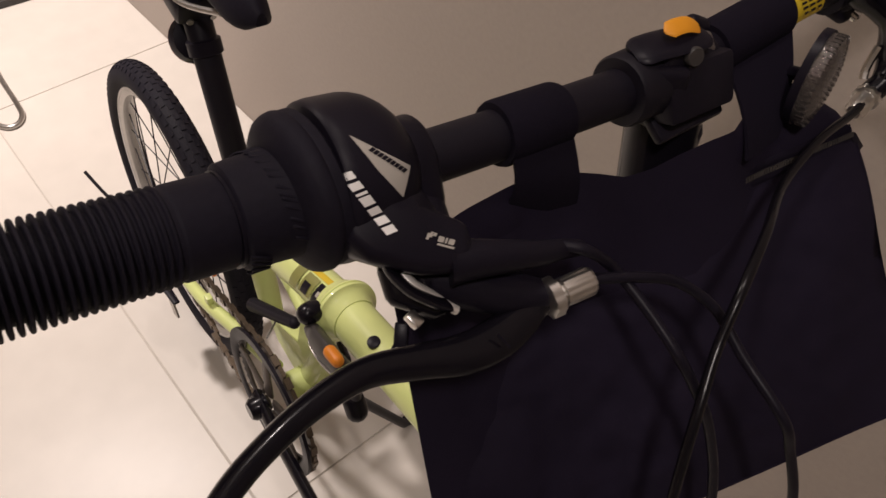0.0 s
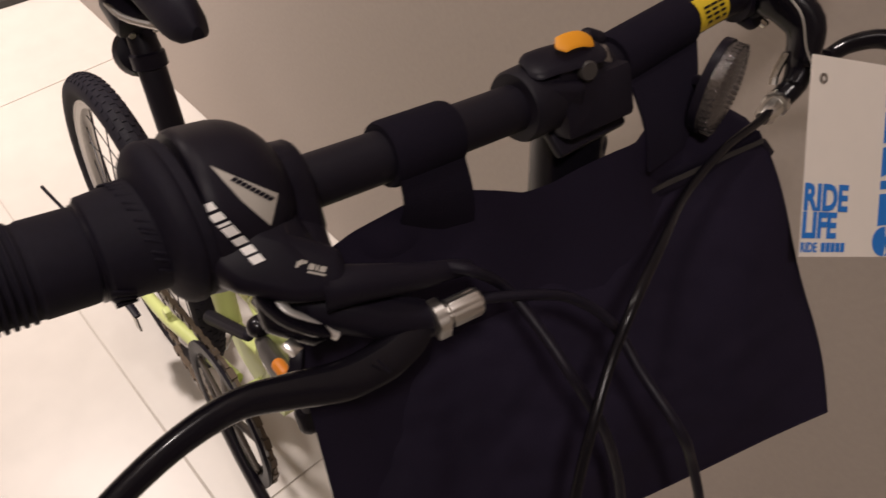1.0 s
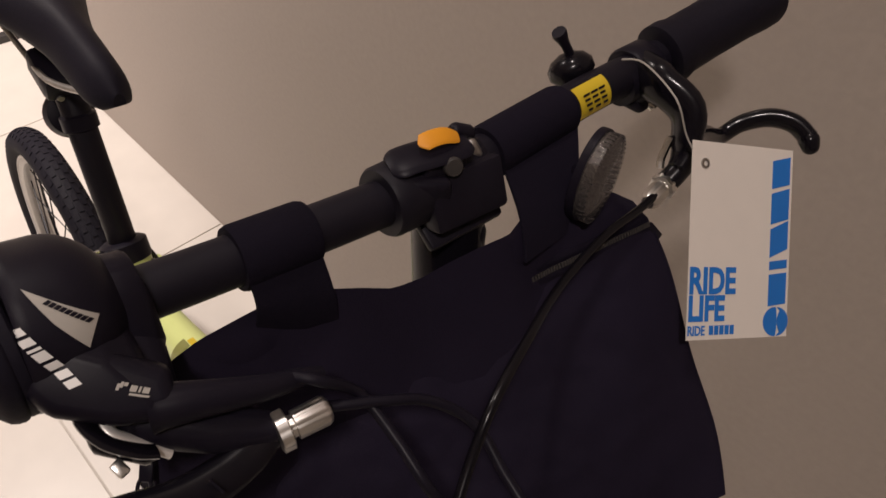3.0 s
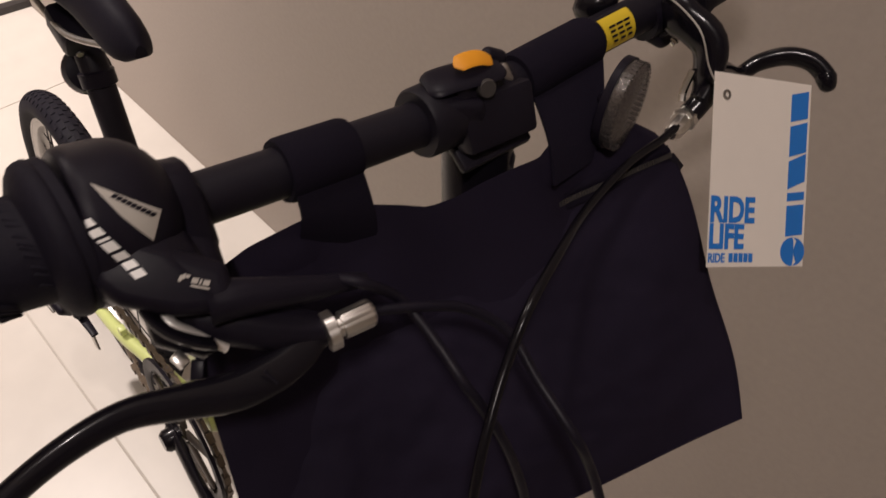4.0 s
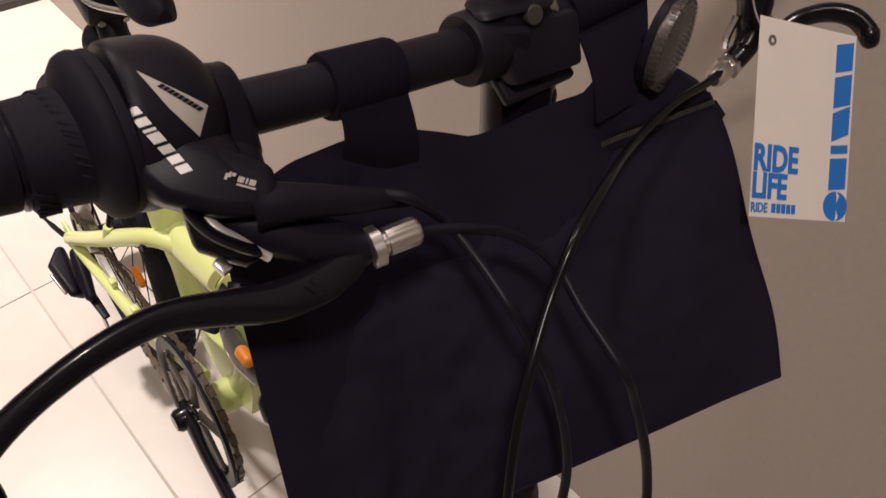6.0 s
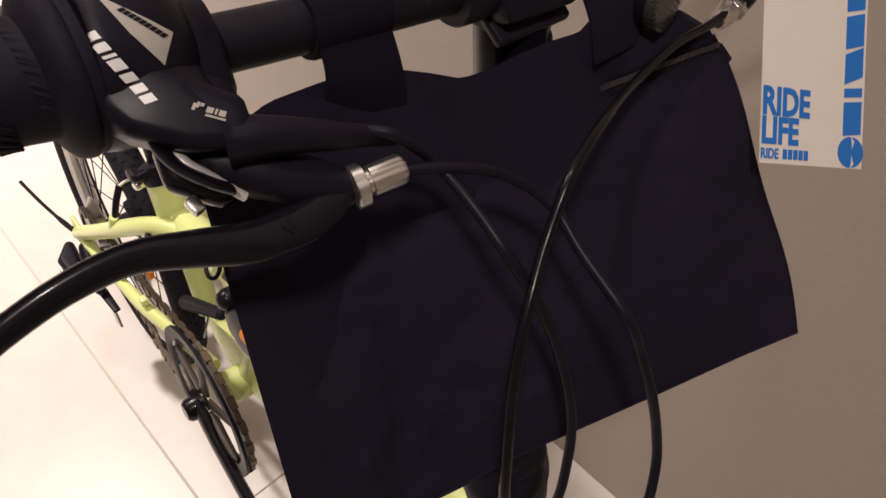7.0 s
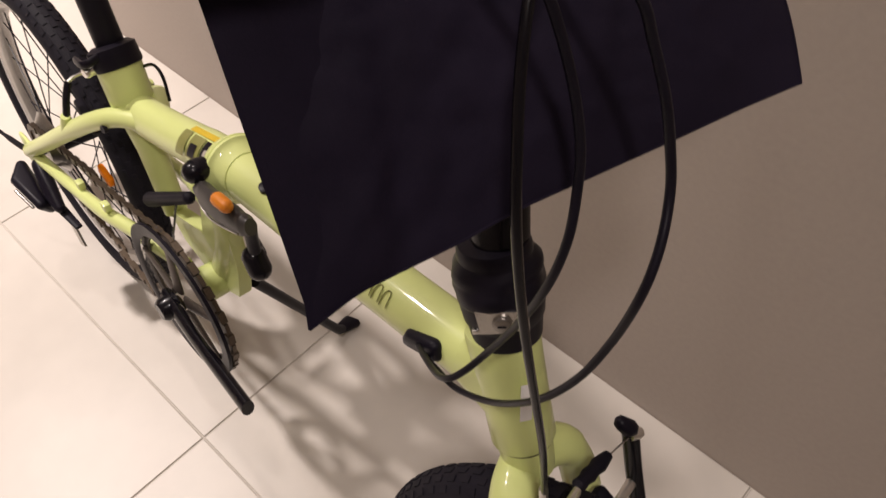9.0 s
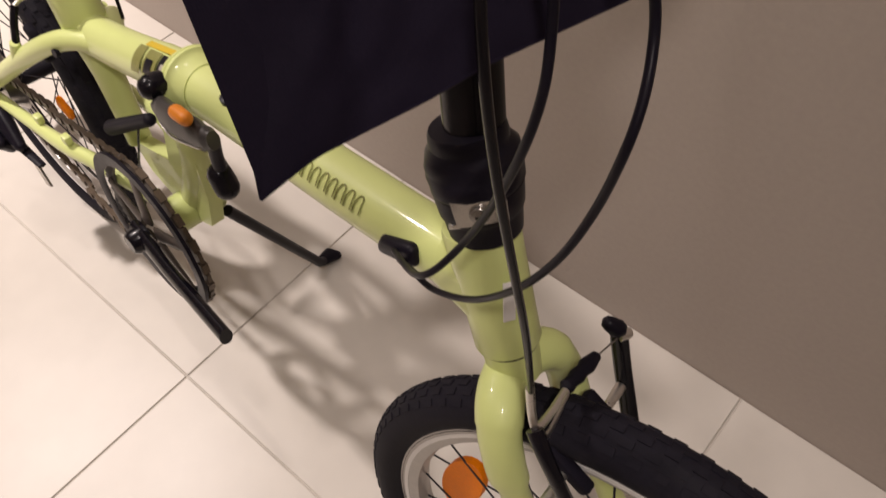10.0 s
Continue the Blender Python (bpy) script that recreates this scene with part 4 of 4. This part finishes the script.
# cables
SETTING = Matrix()
part("front_brake_cable", sweep(spline([(.4075, .2630, .8755), (.4087, .2481, .8763), (.4105, .2190, .8800), (.4170, .1810, .8815), (.4320, .1410, .8920), (.4420, .1130, .8915), (.4490, .0941, .8775), (.4573, .0779, .8658), (.4630, .0678, .8540), (.4686, .0594, .8379), (.4746, .0522, .8198), (.4800, .0467, .7977), (.4851, .0444, .7685), (.4906, .0450, .7303), (.4965, .0497, .6773), (.5013, .0557, .6217), (.5000, .0693, .5367)], 7), .0021, 12), M_CABLE, bike, "long black brake cable")
part("rear_brake_cable", sweep(spline([(.4065, .0665, .8985), (.4165, .0848, .8945), (.4240, .0998, .8865), (.4370, .1100, .8745), (.4550, .1080, .8640), (.4787, .1054, .8527), (.4861, .1091, .8346), (.4949, .1103, .8143), (.5011, .1114, .7929), (.5069, .1083, .7759), (.5142, .0950, .7612), (.5170, .0830, .7436), (.5115, .0797, .7072), (.5020, .0734, .6717), (.4832, .0700, .6318), (.4518, .0746, .5833), (.4199, .0774, .5574), (.3963, .0821, .5511), (.3774, .0896, .5365)], 7), .0021, 12), M_PLASTIC, bike, "looped black brake cable")
part("shift_cable", sweep(spline([(.3955, .0600, .9120), (.4040, .0668, .9115), (.4090, .0790, .8965), (.4270, .0800, .8875), (.4435, .0790, .8790), (.4507, .0821, .8670), (.4584, .0848, .8534), (.4649, .0875, .8354), (.4713, .0886, .8164), (.4771, .0875, .7966), (.4809, .0836, .7790), (.4847, .0758, .7593), (.4817, .0703, .7319), (.4683, .0725, .6892), (.4499, .0740, .6414), (.4382, .0636, .6166), (.4278, .0599, .6026), (.4068, .0700, .5769), (.3734, .0896, .5445)], 7), .0021, 12), M_PLASTIC, bike, "black shift cable")
port = part("cable_port", hull([(K(.3590, -.0215, .5330), .0058), (K(.3610, -.0215, .5390), .0058), (K(.3850, -.0215, .5430), .0058), (K(.3830, -.0215, .5490), .0058)], n=10), M_PLASTIC, bike, "black cable entry port")

# maker's mark on the main tube, as plain arches
arch = bmesh.new()
for k in range(9):
    x0 = .2520 + k * .0091

    def on_tube(x, a):
        z = .5180 + (x - .19) * .1105
        return K(x, -.0232 * math.cos(radians(a)), z + .0240 * math.sin(radians(a)))

    pts = [on_tube(x0, 18), on_tube(x0 + .0002, 38), on_tube(x0 + .0016, 50), on_tube(x0 + .0040, 53), on_tube(x0 + .0060, 48), on_tube(x0 + .0066, 36), on_tube(x0 + .0066, 20)]
    sweep(spline(pts, 3), .00042, 6, bm=arch)
part("olive_mark", arch, M_OLIVE, front_tube, "olive maker's mark drawn as plain arches")
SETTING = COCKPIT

# ---------------------------------------------------------------- handlebar bag
QA, QB, QC, QD = V((.3820, -.0415, .6870)), V((.4765, .2680, .7175)), V((.3420, .2985, .8390)), V((.2815, .0010, .8190))
bagn = (QB - QA).cross(QC - QA).normalized()
BACK = [(.2650, -.0050, .8480), (.2690, .0150, .8790), (.2715, .0300, .8862), (.2712, .0606, .8828), (.2750, .0780, .8800), (.2796, .0918, .8799), (.2870, .1100, .8735), (.2935, .1252, .8672), (.2985, .1400, .8690), (.3020, .1550, .8730), (.3060, .1750, .8750), (.3090, .1940, .8740), (.3050, .2089, .8741), (.3060, .2230, .8690), (.3080, .2450, .8640), (.3100, .2650, .8600), (.3150, .2850, .8560), (.3250, .3000, .8460)]
LOW = [(.3820, -.0415, .6870), (.3868, -.0140, .6940), (.4040, .0400, .6995), (.4140, .0780, .7045), (.4440, .1690, .7105), (.4610, .2220, .7145), (.4700, .2480, .7160), (.4765, .2660, .7172)]


def along(pts, t):
    """The place at a share t of a row of points, by length."""
    p = [V(q) for q in pts]
    d = [0.0]
    for a, b in zip(p, p[1:]):
        d.append(d[-1] + (b - a).length)
    t = max(0, min(1, t)) * d[-1]
    for k in range(len(p) - 1):
        if t <= d[k + 1] or k == len(p) - 2:
            return p[k].lerp(p[k + 1], (t - d[k]) / max(1e-9, d[k + 1] - d[k]))
    return p[-1]


def bag_point(u, v):
    """The front panel: u from one side to the other, v from the hem up to the zip."""
    p = along(LOW, u).lerp(QD.lerp(QC, u), v)
    edge = min(1, 6 * min(u, 1 - u)) ** .7
    hem = min(1, 5 * v) ** .7
    puff = .010 * edge * hem * math.sin(math.pi * min(1, v * .75 + .15))
    fold = .0055 * noise.noise(V((u * 5, v * 3, 0))) + .0018 * noise.noise(V((u * 22 + v * 14, v * 9 - u * 6, 5))) + .003 * noise.noise(V((u * 16 - v * 9, v * 2, 9))) * (1 - v) * max(0, 1 - u * 1.6) + .0016 * noise.noise(V((u * 13 + v * 5, v * 5, 3)))
    crease = -.005 * math.exp(-((u - .16 - .10 * v) / .03) ** 2) * (1 - v) + .005 * math.exp(-((u - .10) / .05) ** 2) * (1 - v)
    side = V((0, 1, 0)) * ((.008 * math.sin(math.pi * v) + .003 * math.sin(v * 9)) * max(0, u - .8) * 5 + (.0085 * math.sin(math.pi * v) - .0034 * math.sin(v * 14 + 1) * math.sin(math.pi * v)) * max(0, .2 - u) * 5)
    tip = max(0, 1 - math.hypot(u * 5.5, v * 4.0)) ** 1.5
    p = p + (QC - QA).normalized() * (-.0020 * tip)
    return p + bagn * (puff + (fold + crease) * edge * hem) + side


def gusset(u, f):
    """The soft top between the front panel and the straps, f from front to back."""
    p = bag_point(u, 1).lerp(along(BACK, u), f)
    return p + V((.3, -.1, 1)).normalized() * (.002 * math.sin(math.pi * f) + .004 * noise.noise(V((u * 8, f * 3.2, 7))) * math.sin(math.pi * f))


def bag_body():
    bm = bmesh.new()
    nu, nv, ng = 60, 44, 8
    rows = [[bm.verts.new(bag_point(i / nu, j / nv)) for i in range(nu + 1)] for j in range(nv + 1)]
    for g in range(1, ng + 1):
        row = []
        for i in range(nu + 1):
            u = i / nu
            p = gusset(u, g / ng)
            row.append(bm.verts.new(p))
        rows.append(row)
    for j in range(nv - 1, -1, -1):
        v = j / nv
        row = []
        for i in range(nu + 1):
            u = i / nu
            low, top = along(LOW, u), along(BACK, u)
            p = low.lerp(top, v) - bagn * (.010 * math.sin(math.pi * v) * min(1, 6 * min(u, 1 - u)))
            row.append(rows[0][i] if j == 0 else bm.verts.new(p))
        rows.append(row)
    for a, b in zip(rows, rows[1:]):
        for i in range(nu):
            bm.faces.new((a[i], a[i + 1], b[i + 1], b[i]))
    for i in (0, nu):
        loop = [r[i] for r in rows[:-1]]
        bm.faces.new(loop)
    bmesh.ops.triangulate(bm, faces=[f for f in bm.faces if len(f.verts) > 4])
    return bm


bag = thing("handlebar_bag", COCKPIT @ QA, "black nylon zipped pouch strapped under the handlebar", "bag")
part("body", bag_body(), M_FABRIC, bag, smooth=60)
GUP = V((.78, -.24, .58)).normalized()


def zip_line(u):
    return gusset(u, .17 * math.sin(math.pi * min(.5, u)) * (1 - .55 * max(0, u - .4) / .6))


zipper = bmesh.new()
for k in range(120):
    u = .20 + .79 * k / 119
    d = zip_line(min(1, u + .01)) - zip_line(u - .01)
    box(axes(zip_line(u) + GUP * .0020, d, GUP), .0012, .0030, .0012, 0, zipper)
# Grey plastic stands in for the sheen on the black teeth.
part("zip_teeth", zipper, M_GREY, bag, "black zip along the top edge, its gloss put in as grey teeth")
for off in (-.0042, .0042):
    path = [zip_line(.18 + .81 * k / 40) + GUP * .0004 + V((.5, 0, -.7)).normalized() * off for k in range(41)]
    part("zip_tape", sweep(path, [(.0026, .0007)] * 41, 8, up=GUP), M_WEB, bag)
part("zip_pull", box(axes(bag_point(.985, 1.0) + V((.004, .006, -.004)), (.3, .5, -.8), (.8, -.2, .5)), .014, .005, .002, .0008), M_PLASTIC, bag)
RV, UV = V((.7062, .7034, .0812)), V((-.5996, .5331, .5968))
pull = part("zip_pull", box(axes(V((.2825, -.0115, .8333)), UV, RV.cross(UV)), .0120, .0066, .0024, .0009), M_PLASTIC, bag, "black metal zip slider with a wire pull ring")
ring_c = V((.2878, -.0168, .8278))
loop = [ring_c + RV * (.0031 * math.cos(a)) + UV * (.0056 * math.sin(a)) for a in [2 * math.pi * k / 28 for k in range(29)]]
part("pull_ring", sweep(loop, .0010, 8), M_PLASTIC, pull)
hem = [bag_point(k / 40, 0) for k in range(41)]
part("hem_seam", sweep(hem, .0008, 6), M_FABRIC, bag)
part("side_seam", sweep([bag_point(0, k / 30) for k in range(31)], .0007, 6), M_FABRIC, bag)
part("side_seam", sweep([bag_point(1, k / 30) for k in range(31)], .0007, 6), M_FABRIC, bag)
for y0, y1, foot in ((.0600, .0985, ((.2752, .0560, .8735), (.2900, .0930, .8555))), (.2150, .2800, ((.3229, .1970, .8610), (.3200, .2370, .8540)))):
    st = part("strap", lathe(bar(y0), bar(y1), [(0, .0125), (0, .0152), (.06, .0160), (.94, .0160), (1, .0152), (1, .0125)], 28), M_WEB, bag, "black hook-and-loop strap")
    tab = bmesh.new()
    cols = []
    for k in range(9):
        t = k / 8
        row = []
        for yy in (y0 + .001, y1 - .001):
            top = bar(yy, .0152, -.002)
            low = V(foot[0 if yy < (y0 + y1) / 2 else 1])
            p = top.lerp(low, t) + V((.004, 0, .001)) * math.sin(math.pi * t)
            row.append(p)
        cols.append(row)
    vs = [[tab.verts.new(p) for p in r] + [tab.verts.new(p - V((.0018, 0, .0008))) for p in r[::-1]] for r in cols]
    for a, b in zip(vs, vs[1:]):
        for k in range(4):
            tab.faces.new((a[k], a[(k + 1) % 4], b[(k + 1) % 4], b[k]))
    tab.faces.new(vs[0][::-1])
    tab.faces.new(vs[-1])
    part("strap_tail", tab, M_WEB, st)

SETTING = Matrix()
# ---------------------------------------------------------------- fittings on the floor behind the bicycle
strip = thing("floor_strip", (-1.62, .25, 0), "dark grey metal strip lying across the tiles", "floor strip")
part("bar", box(pose(-1.655, -.065, .010, 0, 0, -6), .028, 1.05, .020, .003), M_GREY, strip)
hoop = thing("wire_hoop", (-1.15, .03, 0), "bent grey wire hoop lying on the tiles", "wire hoop")
part("wire", sweep(spline([(-1.42, .078, .006), (-1.30, .068, .006), (-1.19, .064, .006), (-1.135, .057, .006), (-1.112, .035, .006), (-1.128, .010, .006), (-1.20, -.010, .006), (-1.42, -.030, .006)], 5), .006, 10), M_STEEL, hoop)

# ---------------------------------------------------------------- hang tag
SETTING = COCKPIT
TL, TR, BL = V((.3324, .3313, .8858)), V((.3715, .4069, .8642)), V((.4024, .2719, .8053))
TW, TH = (TR - TL).length, (BL - TL).length
TX, TY = (TR - TL).normalized(), (TL - BL).normalized()
TN = TX.cross(TY).normalized()
tm = axes(BL, TX, TN)
tag = thing("hang_tag", COCKPIT @ BL, "white card hang tag with blue print hanging from the brake lever", "tag")
card = part("card", slab([(0, 0), (TW, 0), (TW, TH), (0, TH)], tm, .0005), M_CARD, tag)
part("eyelet", lathe(tm @ V((.0105, TH - .0135, .0004)), tm @ V((.0105, TH - .0135, .0012)), [(0, .0016), (0, .0034), (1, .0032), (1, .0016)], 18, cap=False), M_STEEL, card)
ride = bmesh.new()
for text, y, size in (("RIDE", .0290, .0225), ("LIFE", .0122, .0215)):
    letters(text, size, tm @ pose(.0004, y, .0008) @ Matrix.Diagonal((.83, 1, 1, 1)), ride, .0008)
letters("RIDE", .0083, tm @ pose(.0004, .0030, .0008) @ Matrix.Diagonal((.83, 1, 1, 1)), ride, .0002)
part("slogan", ride, M_BLUE, card, "blue printed slogan")
for k in range(5):
    x = .0185 + k * .0044
    part("small_bar", slab([(x, .0030), (x + .0034, .0030), (x + .0034, .0088), (x, .0088)], tm @ pose(0, 0, .0006), .0003), M_BLUE, card)
bx = TW - .0185
for y0, y1, lean in ((.0200, .0405, .0016), (.0435, .0490, .0016), (.0515, .0700, .0060), (.0730, .0930, .0040), (.0960, .1140, .0035)):
    part("blue_block", slab([(bx, y0), (bx + .0160, y0 + lean), (bx + .0160, y1 + lean), (bx, y1)], tm @ pose(0, 0, .0006), .0003), M_BLUE, card)
disc = bmesh.new()
cx, cy = TW - .0110, .0100
left_half = [(cx - .0108 * math.cos(a) * (1 if math.cos(a) > 0 else .15), cy + .0096 * math.sin(a)) for a in [2 * math.pi * k / 28 for k in range(28)]]
slab([(x - .0006, y) for x, y in left_half], tm @ pose(0, 0, .0006), .0003, disc)
right_half = [(cx + .0108 * math.cos(a) * (1 if math.cos(a) > 0 else -.35), cy + .0094 * math.sin(a)) for a in [math.pi * (k / 14 - .5) for k in range(15)]] + [(cx + .0045 - .004 * math.sin(math.pi * k / 8), cy + .0094 - .0188 * k / 8) for k in range(1, 8)]
slab([(x + .0008, y) for x, y in right_half], tm @ pose(0, 0, .0006), .0003, disc)
part("blue_disc", disc, M_BLUE, card)
part("string", sweep(spline([bar(.3330, -.002, .0135), bar(.3400, .010, .0155), tm @ V((-.0200, TH + .022, .006)), tm @ V((-.0060, TH + .002, .001)), tm @ V((.0060, TH - .0110, -.0008))], 5), .0006, 6), M_SILVERINK, tag, "thin white string")

# ---------------------------------------------------------------- floor tiles
SETTING = Matrix()
for i in range(-7, 5):
    for j in range(-5, 3):
        x0, y0 = max(i * TILE, -4.19), max((j - 1) * TILE, -2.89)
        x1, y1 = min((i + 1) * TILE, 2.99), min(j * TILE, WALL_Y)
        if y1 - y0 < .03 or x1 - x0 < .03:
            continue
        bm = box(pose((x0 + x1) / 2, (y0 + y1) / 2, -.006), x1 - x0 - .0026, y1 - y0 - .0026, .012, .0008, seg=1)
        part("tile", bm, M_TILE, floor)
